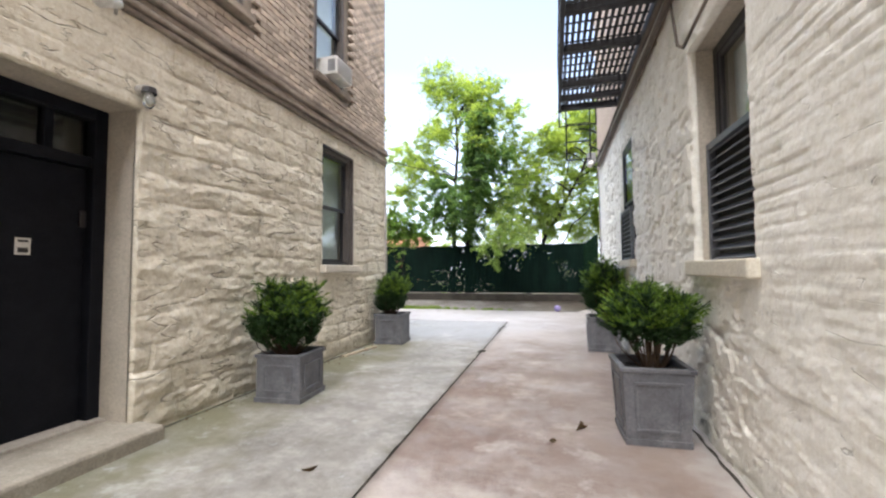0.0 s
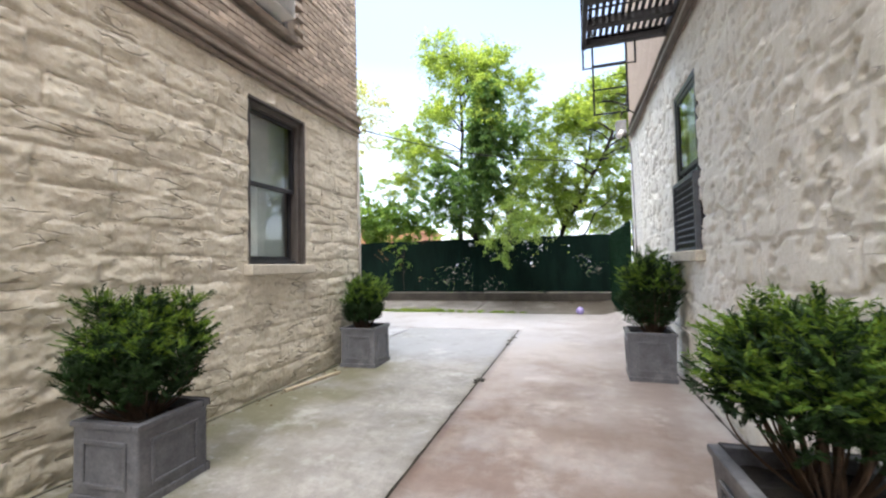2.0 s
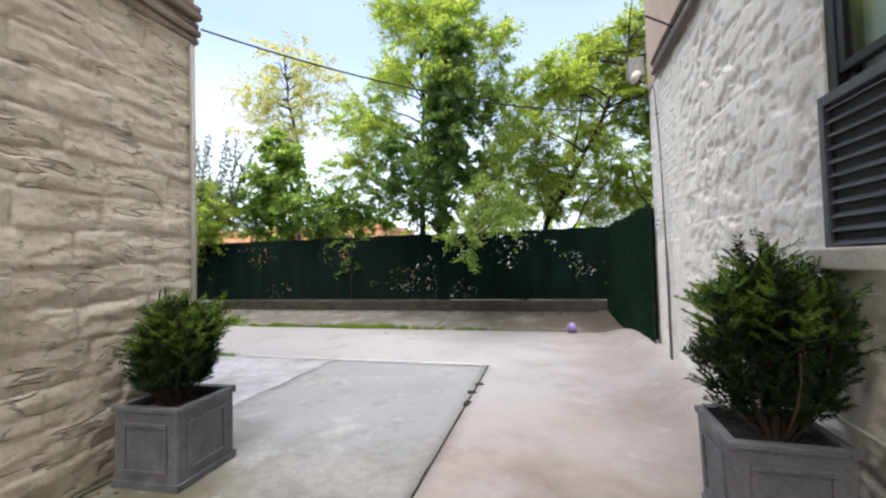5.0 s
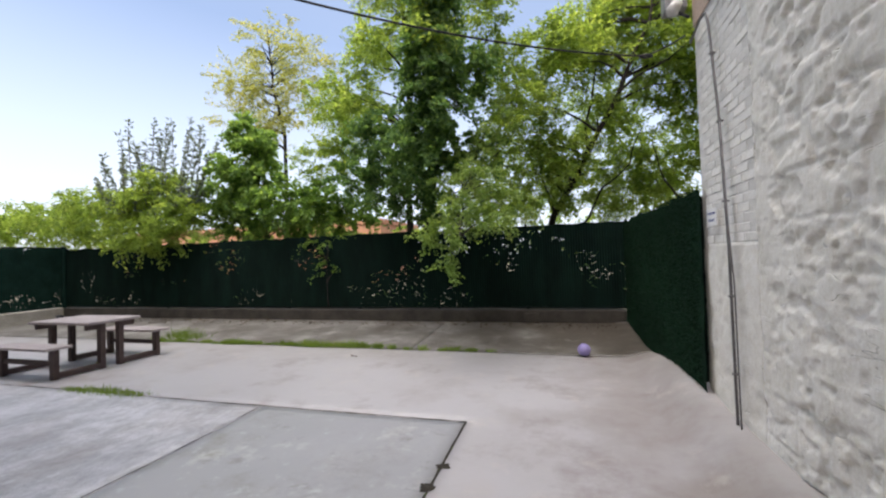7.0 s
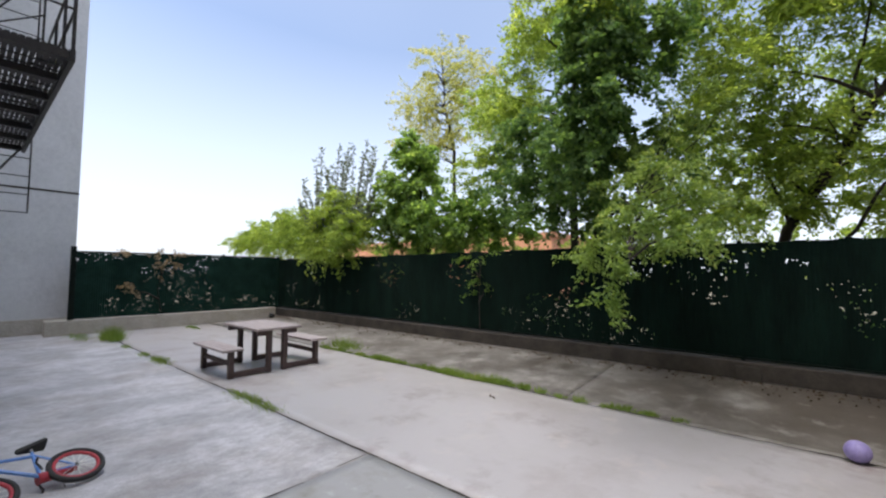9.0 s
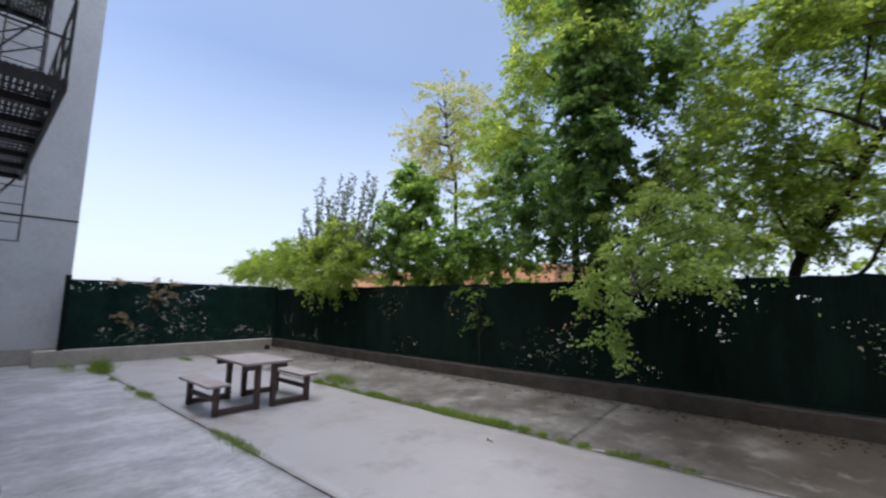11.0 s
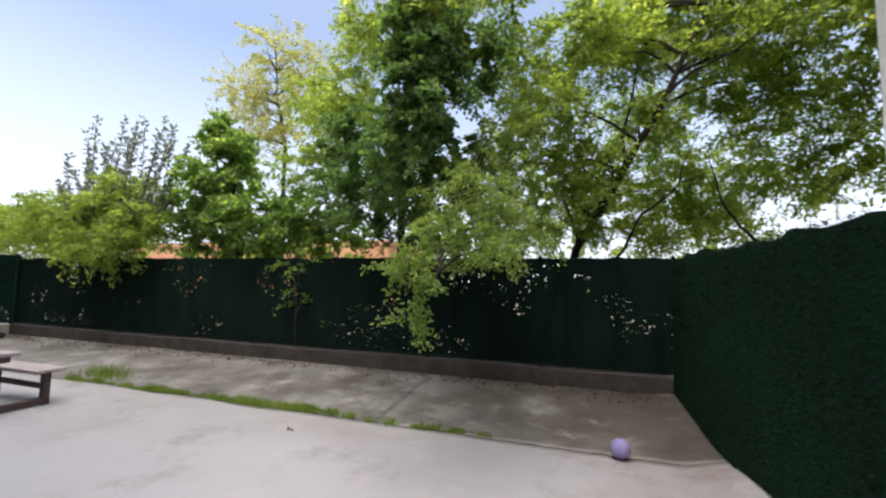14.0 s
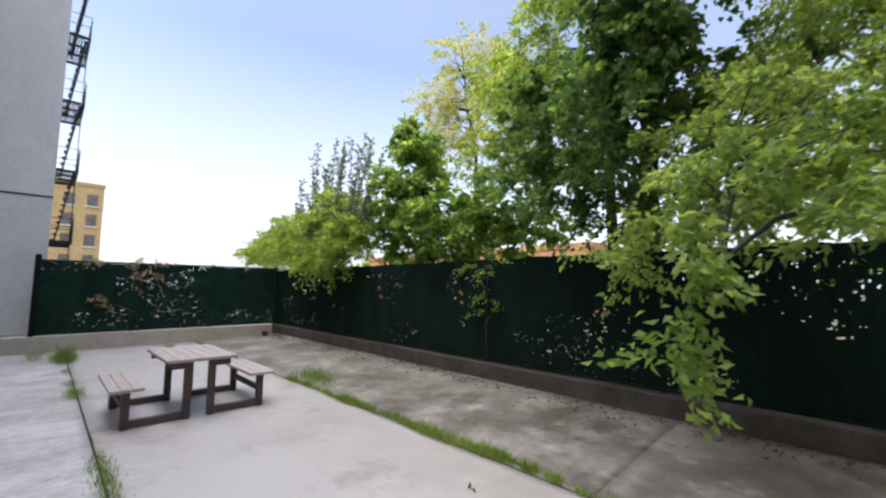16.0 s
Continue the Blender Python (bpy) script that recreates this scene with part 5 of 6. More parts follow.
planks(-0.69, 0.66, -0.40, 0.42, 0.715, 0.757, 6, "table_plank")
planks(-0.62, 0.66, -0.94, -0.60, 0.435, 0.475, 3, "bench_plank")
planks(-0.62, 0.68, 0.60, 0.94, 0.435, 0.475, 3, "bench_plank")
for x in (-0.56, 0.555):
    for s in (-1, 1):
        part("bench_leg", boxed(x - 0.045, x + 0.045, s * 0.77 - 0.04, s * 0.77 + 0.04, 0.0, 0.435, 0.006), TABLE_LEG, tb, "dark brown leg")
        part("table_leg", boxed(x - 0.045, x + 0.045, s * 0.14 - 0.04, s * 0.14 + 0.04, 0.0, 0.715, 0.006), TABLE_LEG, tb)
        lo, hi = sorted((s * 0.18, s * 0.73))
        part("runner", boxed(x - 0.04, x + 0.04, lo, hi, 0.015, 0.095, 0.006), TABLE_LEG, tb)
    part("top_bearer", boxed(x - 0.04, x + 0.04, -0.36, -0.18, 0.63, 0.713, 0.006), TABLE_LEG, tb)
    part("top_bearer", boxed(x - 0.04, x + 0.04, 0.18, 0.36, 0.63, 0.713, 0.006), TABLE_LEG, tb)
for s in (-1, 1):
    part("stretcher", boxed(-0.515, 0.51, s * 0.77 - 0.025, s * 0.77 + 0.025, 0.2, 0.27, 0.006), TABLE_LEG, tb)

# ---- child's bicycle ----
bike = new("bicycle")
tagged(bike, "small blue children's bicycle with red rims lying on the concrete", "bicycle")
bike.matrix_world = pose(-5.0, 8.22, 0.11, 0, 0, 200) @ pose(0, 0, 0, 0, 66, 0) @ Matrix.Scale(0.9, 4)


def wheel(y):
    b = bmesh.new()
    ring(b, (0, y, 0), 0.19, 0.024, 36, 8)
    w = part("tyre", b, RUBBER, bike, "black rubber tyre", True)
    b = bmesh.new()
    ring(b, (0, y, 0), 0.160, 0.017, 36, 6)
    part("rim", b, RED, w, "glossy red rim", True)
    b = bmesh.new()
    for k in range(14):
        a = 2 * math.pi * k / 14
        tube(b, [(0.01 * (-1) ** k, y, 0), (0, y + 0.165 * math.cos(a), 0.165 * math.sin(a))], 0.003, 4)
    part("spokes", b, WHITE, w)
    part("hub", tubed([(-0.03, y, 0), (0.03, y, 0)], 0.014, 10), GREY_METAL, w)


wheel(0.0)
wheel(0.62)
for a, b, r in (((0, 0, 0), (0, 0.26, 0.02), 0.011), ((0, 0, 0), (0, 0.2, 0.3), 0.01), ((0, 0.26, 0.02), (0, 0.19, 0.33), 0.014), ((0, 0.26, 0.02), (0, 0.53, 0.34), 0.016), ((0, 0.2, 0.28), (0, 0.52, 0.38), 0.014)):
    part("frame_tube", tubed([a, b], r, 8), BLUE, bike)
for s in (-0.035, 0.035):
    part("fork_blade", tubed([(s, 0.62, 0), (s * 0.8, 0.54, 0.28)], 0.011, 8), BLUE, bike)
part("head_tube", tubed([(0, 0.55, 0.26), (0, 0.5, 0.44)], 0.018, 10), BLUE, bike)
part("handlebar", tubed([(-0.24, 0.44, 0.56), (-0.16, 0.46, 0.56), (-0.05, 0.5, 0.45), (0.05, 0.5, 0.45), (0.16, 0.46, 0.56), (0.24, 0.44, 0.56)], 0.011, 8), BLACK_IRON, bike)
sd = bmesh.new()
box(sd, -0.05, 0.05, 0.06, 0.28, 0.37, 0.42, 0.018)
for v in sd.verts:
    v.co.x *= 1.3 - 1.0 * max(0, (v.co.y - 0.1) / 0.18)
part("saddle", sd, RUBBER, bike, "black saddle", True)
part("seat_post", tubed([(0, 0.19, 0.3), (0, 0.18, 0.38)], 0.012, 8), GREY_METAL, bike)
part("crank", tubed([(-0.07, 0.26, 0.02), (-0.07, 0.26, 0.12), (-0.12, 0.26, 0.12)], 0.01, 6), BLACK_IRON, bike)
part("kickstand", tubed([(0.02, 0.1, 0.0), (0.11, 0.14, -0.205)], 0.008, 6), GREY_METAL, bike)
part("crank", tubed([(0.07, 0.26, 0.02), (0.07, 0.26, -0.08), (0.12, 0.26, -0.08)], 0.01, 6), BLACK_IRON, bike)
part("chain_guard", tubed([(0.03, 0.0, 0.0), (0.03, 0.27, 0.02)], [0.03, 0.05], 10), RED, bike)


# ---- fences and kerbs ----
def screen(name, length, z0, z1, cell, holes, seed, material, parent, along, tilt=0.0):
    """A slatted privacy screen with real gaps where slats are broken or missing."""
    nu, nz = int(length / cell), int((z1 - z0) / cell)
    u, z = np.meshgrid(np.arange(nu + 1) * length / nu, z0 + np.arange(nz + 1) * (z1 - z0) / nz, indexing="ij")
    rib = np.where(np.arange(nu + 1)[:, None] % 4 == 0, 0.0, 0.012) + 0.02 * (fbm(u * 0.8, z * 0.8, seed) - 0.47)
    top = np.where(np.arange(nz + 1)[None, :] == nz, (vnoise(u * 4, z * 0, seed + 2) - 0.5) * 0.05, 0)
    idx = np.arange(u.size).reshape(u.shape)
    q = np.stack([idx[:-1, :-1], idx[1:, :-1], idx[1:, 1:], idx[:-1, 1:]], -1)
    cu, cz = (u[:-1, :-1] + cell / 2), (z[:-1, :-1] + cell / 2)
    cluster = fbm(cu * 1.15, cz * 1.7, seed + 11, 3) + (cu / length - 0.6) * tilt
    fine = 0.55 * vnoise(cu * 58, cz * 50, seed + 12) + 0.45 * vnoise(cu * 19, cz * 24, seed + 13)
    gap = (fine > holes[1]) & (cluster > holes[0])
    q = q[~gap]
    P = np.stack([u, rib, z + top], -1) if along == "x" else np.stack([rib, u, z + top], -1)
    return part_mesh(name, np_mesh(name, P.reshape(-1, 3), q), material, parent)


fence_back = thing("fence_back", FENCE_X, FENCE_Y, 0, "dark green slatted privacy fence with broken gaps on a kerb", "fence", kind="structure")
screen("screen", GATE_X - FENCE_X + 0.1, 0.43, 2.2, 0.013, (0.545, 0.77), 5, FENCE_GREEN, fence_back, "x", 0.07)
for k in range(9):
    part("post", tubed([(k * 2.04, 0.07, 0.3), (k * 2.04, 0.07, 2.24)], 0.032, 10), FENCE_IRON, fence_back)
for z in (0.47, 2.18):
    part("rail", tubed([(0, 0.05, z), (GATE_X - FENCE_X, 0.05, z)], 0.022, 8), FENCE_IRON, fence_back)
part("bottom_board", boxed(0, GATE_X - FENCE_X, -0.03, -0.01, 0.415, 0.445), FENCE_IRON, fence_back)


def kerb(name, x0, x1, y0, y1, z0, z1, material, label):
    nx = max(2, int(max(x1 - x0, y1 - y0) / 0.15))
    bm = boxed(x0, x1, y0, y1, z0, z1, 0.02)
    ax = 0 if x1 - x0 > y1 - y0 else 1
    for k in range(1, nx):
        co, no = [0, 0, 0], [0, 0, 0]
        co[ax] = (x0, y0)[ax] + (x1 - x0, y1 - y0)[ax] * k / nx
        no[ax] = 1
        bmesh.ops.bisect_plane(bm, geom=list(bm.verts) + list(bm.edges) + list(bm.faces), plane_co=co, plane_no=no)
    for v in bm.verts:
        if v.co.z > z0 + 0.05:
            v.co += Vector((noise.noise(v.co * 2.1), noise.noise(v.co * 2.1 + Vector((5, 0, 0))), noise.noise(v.co * 1.7 + Vector((0, 9, 0))))) * 0.012
    return tagged(part(name, bm, material), label, "kerb", kind="structure")


kerb("kerb_back", FENCE_X, GATE_X - 0.06, 15.27, 15.62, -0.05, 0.385, KERB, "mossy concrete kerb under the fence, darkened for tree shade")
kerb("kerb_left", FENCE_X - 0.35, FENCE_X + 0.1, 9.0, 15.26, -0.05, 0.4, KERB_PALE, "pale concrete kerb under the fence")
pb = thing("kerb_block", -0.95, 15.24, 0.1, "rough concrete patch set in the kerb", "concrete block")
part("block", boxed(-0.16, 0.16, -0.03, 0.02, 0.0, 0.23, 0.012), KERB, pb)

fence_left = thing("fence_left", FENCE_X, 9.5, 0, "green screened metal fence on a pale kerb", "fence", kind="structure")
screen("screen", FENCE_Y - 9.5 + 0.03, 0.42, 2.24, 0.013, (0.52, 0.77), 15, FENCE_LEFT, fence_left, "y")
for k in range(4):
    part("post", tubed([(-0.05, 0.02 + k * 1.94, 0.3), (-0.05, 0.02 + k * 1.94, 2.32)], 0.035, 10), FENCE_IRON, fence_left)
part("corner_post", tubed([(0.02, 5.84, 0.36), (0.02, 5.84, 2.3)], 0.045, 10), FENCE_LEFT, fence_left)
part("end_post", boxed(-0.02, 0.08, -0.06, 0.06, 0.35, 2.4, 0.008), FENCE_IRON, fence_left)
for z in (0.44, 2.26):
    part("rail", tubed([(-0.05, 0, z), (-0.05, 5.85, z)], 0.026, 8), FENCE_IRON, fence_left)

fence_right = thing("fence_right", 0.972, R_END, 0, "fence covered in dark green artificial turf", "fence", kind="structure")
nu, nz = 92, 44
U, Z = np.meshgrid(np.linspace(-0.1, FENCE_Y - R_END - 0.02, nu + 1), np.linspace(0.02, 2.14, nz + 1), indexing="ij")
Xr = 0.05 * (fbm(U * 1.2, Z * 0.6, 91) - 0.47)
Z2 = Z + np.where(Z > 2.13, (vnoise(U * 5, U * 0, 92) - 0.5) * 0.07 + U / 4.6 * 0.05, 0)
U2 = U + np.where(U < -0.09, 0.2 * (fbm(Z * 1.3, Z * 0 + 2, 93) - 0.55), 0)
idx = np.arange(U.size).reshape(U.shape)
q = np.stack([idx[:-1, :-1], idx[:-1, 1:], idx[1:, 1:], idx[1:, :-1]], -1).reshape(-1, 4)
part_mesh("turf", np_mesh("turf", np.stack([Xr, U2, Z2], -1).reshape(-1, 3), q), TURF, fence_right)
r_ = np.random.default_rng(95)
nb = 42000
bu, bz = r_.uniform(-0.08, FENCE_Y - R_END - 0.04, nb), r_.uniform(0.03, 2.16, nb)
bp_ = np.stack([0.05 * (fbm(bu * 1.2, bz * 0.6, 91) - 0.47), bu, bz], -1)
bd = np.stack([-np.ones(nb), r_.normal(size=nb) * 0.6, r_.normal(size=nb) * 0.6 - 0.2], -1)
tagged(part_mesh("turf_blades", leaves_mesh("turf_blades", bp_, bd, 0.03, 0.006, 96, 0.1), TURF_BLADE, fence_right), kind="stuff")
for k in range(4):
    part("post", tubed([(0.1, 0.2 + k * 1.4, 0), (0.1, 0.2 + k * 1.4, 2.1)], 0.03, 8), FENCE_IRON, fence_right)


stub = thing("pipe_stub", -15.78, 9.08, 0.0, "short dark pipe stub standing by the kerb", "pipe")
part("pipe", tubed([(0, 0, 0), (0, 0, 0.28)], 0.05, 10), BLACK_IRON, stub)
lump = bmesh.new()
bmesh.ops.create_icosphere(lump, subdivisions=2, radius=0.09)
for v in lump.verts:
    v.co *= 1 + 0.35 * noise.noise(v.co * 14)
lump = part("rubbish_bag", lump, RUBBER, smooth=True)
lump.location = (-14.62, 14.8, 0.17)
tagged(lump, "small black bag of rubbish by the kerb", "bag")

# ---- grass and weeds ----
def tuft(name, pts, n, h, spread, seed, label):
    r = np.random.default_rng(seed)
    pts = np.asarray(pts, float)
    k = r.integers(0, len(pts), n)
    hh = pts[k, 3] * h
    p = np.stack([pts[k, 0] + r.normal(size=n) * spread * 1.8, pts[k, 1] + r.normal(size=n) * spread, pts[k, 2] - 0.01 + np.zeros(n)], -1)
    d = np.stack([r.normal(size=n) * 0.5, r.normal(size=n) * 0.5, np.ones(n)], -1)
    base = p.mean(0) * np.array([1, 1, 0])
    me = leaves_mesh(name, p - base, d * hh[:, None], 1.0, 0.009, seed)
    # blade length follows the stretch of the direction
    v = np.empty(len(me.vertices) * 3, np.float32)
    me.vertices.foreach_get("co", v)
    v = v.reshape(-1, 4, 3)
    b0 = v[:, :1]
    v = b0 + (v - b0) * np.stack([np.full_like(hh, 1), hh * 0 + 1, hh * 0 + 1], -1)[:, None] * hh[:, None, None]
    v[:, 1], v[:, 3] = b0[:, 0] + (v[:, 2] - b0[:, 0]) * 0.4 + 0.005 * np.array([1, 0.4, 0]), b0[:, 0] + (v[:, 2] - b0[:, 0]) * 0.4 - 0.005 * np.array([1, 0.4, 0])
    me.vertices.foreach_set("co", v.astype(np.float32).ravel())
    me.update()
    o = part_mesh(name, me, GRASS)
    o.location = base
    return tagged(o, label, "grass", kind="stuff")


r_ = np.random.default_rng(33)
line = []
for x in np.arange(-8.6, -1.35, 0.05):
    dens = vnoise(np.array([x * 1.9 + 30]), np.array([0.5]), 34)[0]
    full = 0.85 if x < -5.6 else 0.6 if x < -4.3 else (0.6 if (x < -3.4 or -2.1 < x < -1.4) else 0.25)
    if r_.random() < full * (0.12 + 1.25 * dens):
        line.append((x, 12.97 + 0.03 * math.sin(x * 3), 0.0, (0.2 + 1.1 * dens) * r_.uniform(0.35, 1.15)))
tuft("grass_strip", line, 4600, 0.125, 0.024, 35, "ragged green grass growing in the slab joint")
for k, (x, y, n, h, s, w) in enumerate(((-13.35, 10.05, 700, 0.42, 0.10, 0.5), (-9.65, 10.07, 260, 0.14, 0.06, 0.6), (-10.6, 10.05, 120, 0.10, 0.05, 0.5), (-5.95, 10.12, 520, 0.09, 0.05, 1.2), (-14.6, 9.6, 380, 0.12, 0.12, 1.6), (-14.4, 12.2, 160, 0.12, 0.06, 0.8), (-8.2, 13.25, 240, 0.3, 0.10, 0.6), (-12.0, 10.04, 90, 0.09, 0.05, 0.4))):
    pts = [(x + w * (j / 9 - 0.5), y, 0.0, 1.0 - 0.5 * abs(j / 4.5 - 1)) for j in range(10)]
    tuft("weed_clump", pts, n, h, s, 50 + k, "clump of green weeds in the concrete joint")
moss = [(-1.2 + 0.01 * math.sin(y * 7), y, 0.0, 0.4) for y in (6.45, 6.5, 5.3, 8.6, 8.9, 9.2, 9.6)]
tuft("joint_moss", moss, 260, 0.02, 0.022, 70, "dry moss lumps in the central joint")
for k, (x, y, w, l) in enumerate(((-1.19, 6.45, 0.06, 0.055), (-1.225, 6.38, 0.035, 0.07), (-1.21, 5.35, 0.018, 0.05), (-1.205, 8.62, 0.03, 0.08), (-1.22, 8.98, 0.05, 0.05), (-1.195, 9.27, 0.045, 0.035))):
    bm = bmesh.new()
    bmesh.ops.create_icosphere(bm, subdivisions=3, radius=1.0)
    for v in bm.verts:
        n_ = 1 + 0.95 * noise.noise(v.co * 1.6 + Vector((k * 3, 0, 0))) + 0.4 * noise.noise(v.co * 4 + Vector((0, k, 0)))
        v.co = Vector((v.co.x * w * n_, v.co.y * l * n_, v.co.z * 0.009 * n_))
    o = part("tar_lump", bm, DIRT)
    o.location = (x, y, 0.002)
    tagged(o, "dark lump of dirt filling the slab joint", "dirt", "lumps in the joint")
# loose debris under the fence and by the wall
nl = 900
lp = np.stack([r_.uniform(-15, 0.8, nl), 15.2 - np.abs(r_.normal(size=nl)) * 0.25, np.full(nl, 0.118)], -1)
lp[:, 2] = 0.012 + rise(lp[:, 0], lp[:, 1])
ld_ = np.concatenate([r_.normal(size=(nl, 2)), np.full((nl, 1), 0.15)], 1)
tagged(part_mesh("leaf_litter", leaves_mesh("leaf_litter", lp, ld_, 0.04, 0.025, 72), LITTER), "dry leaf litter along the kerb", "litter", kind="stuff")
nl = 70
lp = np.stack([LX + 0.04 + np.abs(r_.normal(size=nl)) * 0.1, r_.uniform(2.7, 7.2, nl), np.full(nl, 0.008)], -1)
ld_ = np.concatenate([r_.normal(size=(nl, 2)), np.full((nl, 1), 0.15)], 1)
tagged(part_mesh("leaf_litter", leaves_mesh("leaf_litter", lp, ld_, 0.03, 0.018, 73), LITTER), "dry leaf litter along the wall foot", "litter", kind="stuff")


# ---- trees ----
def crown(blobs, per, size, seed, width=0.5, reach=0.5, droop=0.35, fill=1.0):
    """Leafy sprays that grow outwards in ellipsoids (x, y, z, rx, ry, rz, sprays). Returns the mesh and the spray roots."""
    r = np.random.default_rng(seed)
    P, D, C = [], [], []
    for bx, by, bz, ax, ay, az_, n in blobs:
        n = int(n * fill)
        u = r.normal(size=(n, 3))
        u /= np.linalg.norm(u, axis=1, keepdims=True)
        lumpy = 0.72 + 0.5 * vnoise(9 + u[:, 0] * 1.9 + u[:, 2], 9 + u[:, 1] * 1.9 - u[:, 2] * 1.3, seed + int(abs(bx * 7)))[:, None]
        c = np.array([bx, by, bz]) + u * (r.random((n, 1)) ** 0.5) * lumpy * np.array([ax, ay, az_])
        C.append(c)
        along = u * np.array([1, 1, 0.7]) + r.normal(size=(n, 3)) * 0.55 + np.array([0, 0, 0.15])
        along /= np.linalg.norm(along, axis=1, keepdims=True)
        side = np.cross(along, np.array([0, 0, 1.0]) + r.normal(size=(n, 3)) * 0.35)
        side /= np.maximum(np.linalg.norm(side, axis=1, keepdims=True), 1e-6)
        k = r.integers(int(per * 0.6), int(per * 1.4), n)
        t = r.random(k.sum())[:, None]
        L = np.repeat(reach * r.uniform(0.55, 1.35, n), k)[:, None]
        a_, s_ = np.repeat(along, k, axis=0), np.repeat(side, k, axis=0)
        twig = np.round(r.uniform(-2.4, 2.4, len(t)))[:, None]
        spread = twig * 0.13 * L * (0.4 + t) + r.normal(size=t.shape) * 0.025
        p = np.repeat(c, k, axis=0) + a_ * L * t + s_ * spread - np.array([0, 0, 1.0]) * droop * L * t * t
        p += r.normal(size=p.shape) * 0.03 * (0.5 + L)
        sgn = np.where(r.random(t.shape) < 0.5, 1.0, -1.0)
        P.append(p)
        D.append(a_ * 0.6 + s_ * sgn * 0.8 + r.normal(size=p.shape) * 0.4 - np.array([0, 0, 0.2 + 0.6 * droop]))
    P, D = np.concatenate(P), np.concatenate(D)
    return leaves_mesh("leaves", P, D, size, size * width, seed + 1), np.concatenate(C)


def tree(name, base, trunk, r0, blobs, per, size, seed, material, label, limbs=26, width=0.5, reach=0.5, droop=0.35, extra=(), fill=1.0, thin=1.0):
    """Trunk through the given points, limbs to clump centres, leaves."""
    t = thing(name, *base, label, "tree")
    o = Vector(base)
    me, C = crown(blobs, per, size, seed, width, reach, droop, fill)
    v = np.empty(len(me.vertices) * 3, np.float32)
    me.vertices.foreach_get("co", v)
    me.vertices.foreach_set("co", (v.reshape(-1, 3) - np.array(base, np.float32)).ravel())
    bt = bmesh.new()
    pts = [Vector(p) - o for p in trunk]
    fine = [pts[0]]
    for a, b in zip(pts, pts[1:]):
        for k in range(1, 6):
            q_ = a.lerp(b, k / 5)
            fine.append(q_ + Vector((noise.noise(q_ * 0.8), noise.noise(q_ * 0.8 + Vector((7, 0, 0))), 0)) * 0.08)
    n = len(fine)
    tube(bt, fine, [r0 * (1.15 - 0.95 * i / (n - 1)) for i in range(n)], 9)
    part("trunk", bt, BARK, t, "dark rough bark", True)
    r = np.random.default_rng(seed + 5)
    pick = r.permutation(len(C))[:limbs]
    for i in pick:
        e = Vector(C[i]) - o
        lo = [p for p in fine if p.z < e.z - 0.3] or fine[:1]
        s = min(lo, key=lambda p: (p - e).length)
        mid = s.lerp(e, 0.5) + Vector((r.uniform(-.2, .2), r.uniform(-.2, .2), 0.15 * (e - s).length * 0.5))
        L = (e - s).length
        if L > 2.0:
            continue
        part("limb", tubed([s, s.lerp(mid, 0.5) + Vector((0, 0, 0.05)), mid, mid.lerp(e, 0.5), e], [thin * w for w in (0.018 + 0.008 * L, 0.014 + 0.006 * L, 0.010 + 0.004 * L, 0.008, 0.004)], 5), BARK, t)
    part_mesh("leaves", me, material, t, "uneven leafy crown")
    for nm, mesh, mat in extra:
        part_mesh(nm, mesh, mat, t)
    return t


tree("ivy_clad_tree", (-3.36, 15.95, -0.1), [(-3.36, 15.95, -0.1), (-3.3, 15.75, 2.6), (-2.85, 14.7, 4.2), (-2.5, 13.8, 5.4), (-2.45, 13.7, 6.9)], 0.15,
     [(-2.42, 13.5, 6.2, 0.45, 0.45, 0.55, 60), (-2.36, 13.4, 5.3, 0.5, 0.45, 0.65, 90), (-2.42, 13.4, 4.4, 0.58, 0.5, 0.65, 90), (-2.75, 13.8, 3.6, 0.85, 0.6, 0.55, 70), (-3.9, 14.4, 4.25, 0.75, 0.55, 0.6, 52), (-3.8, 14.7, 3.25, 0.95, 0.6, 0.5, 52), (-4.9, 15.1, 3.6, 0.7, 0.5, 0.5, 26), (-1.75, 13.9, 5.2, 0.3, 0.35, 0.6, 26), (-3.1, 15.0, 2.75, 0.9, 0.4, 0.4, 30), (-2.0, 14.6, 3.6, 0.7, 0.4, 0.8, 34)],
     70, 0.076, 100, LEAF_IVY, "tall tree wrapped in dark green ivy, leaning over the fence", 40, 0.7, 0.32, 0.5, fill=1.25)
tree("light_green_tree", (-4.1, 16.4, -0.1), [(-4.1, 16.4, -0.1), (-4.0, 16.2, 3), (-3.7, 15.6, 6), (-3.7, 15.2, 9.0)], 0.1,
     [(-4.15, 15.2, 8.6, 0.75, 0.7, 0.75, 44), (-3.3, 15.0, 7.7, 0.8, 0.7, 0.8, 46), (-2.45, 14.6, 7.6, 0.65, 0.6, 0.65, 40), (-1.5, 14.6, 6.7, 0.45, 0.45, 0.55, 20), (-5.9, 16.3, 6.0, 0.9, 0.7, 0.7, 44), (-6.3, 16.2, 4.4, 0.8, 0.6, 0.6, 30), (-4.8, 15.8, 6.9, 0.65, 0.6, 0.6, 26), (-5.0, 15.7, 5.3, 0.8, 0.6, 0.6, 30), (-3.9, 14.2, 6.4, 0.3, 0.3, 0.5, 12), (-2.3, 13.1, 6.0, 0.45, 0.15, 0.8, 14)],
     62, 0.09, 200, LEAF_LIGHT, "tall tree with fresh light green leaves", 44, 0.42, 0.5, fill=2.2)
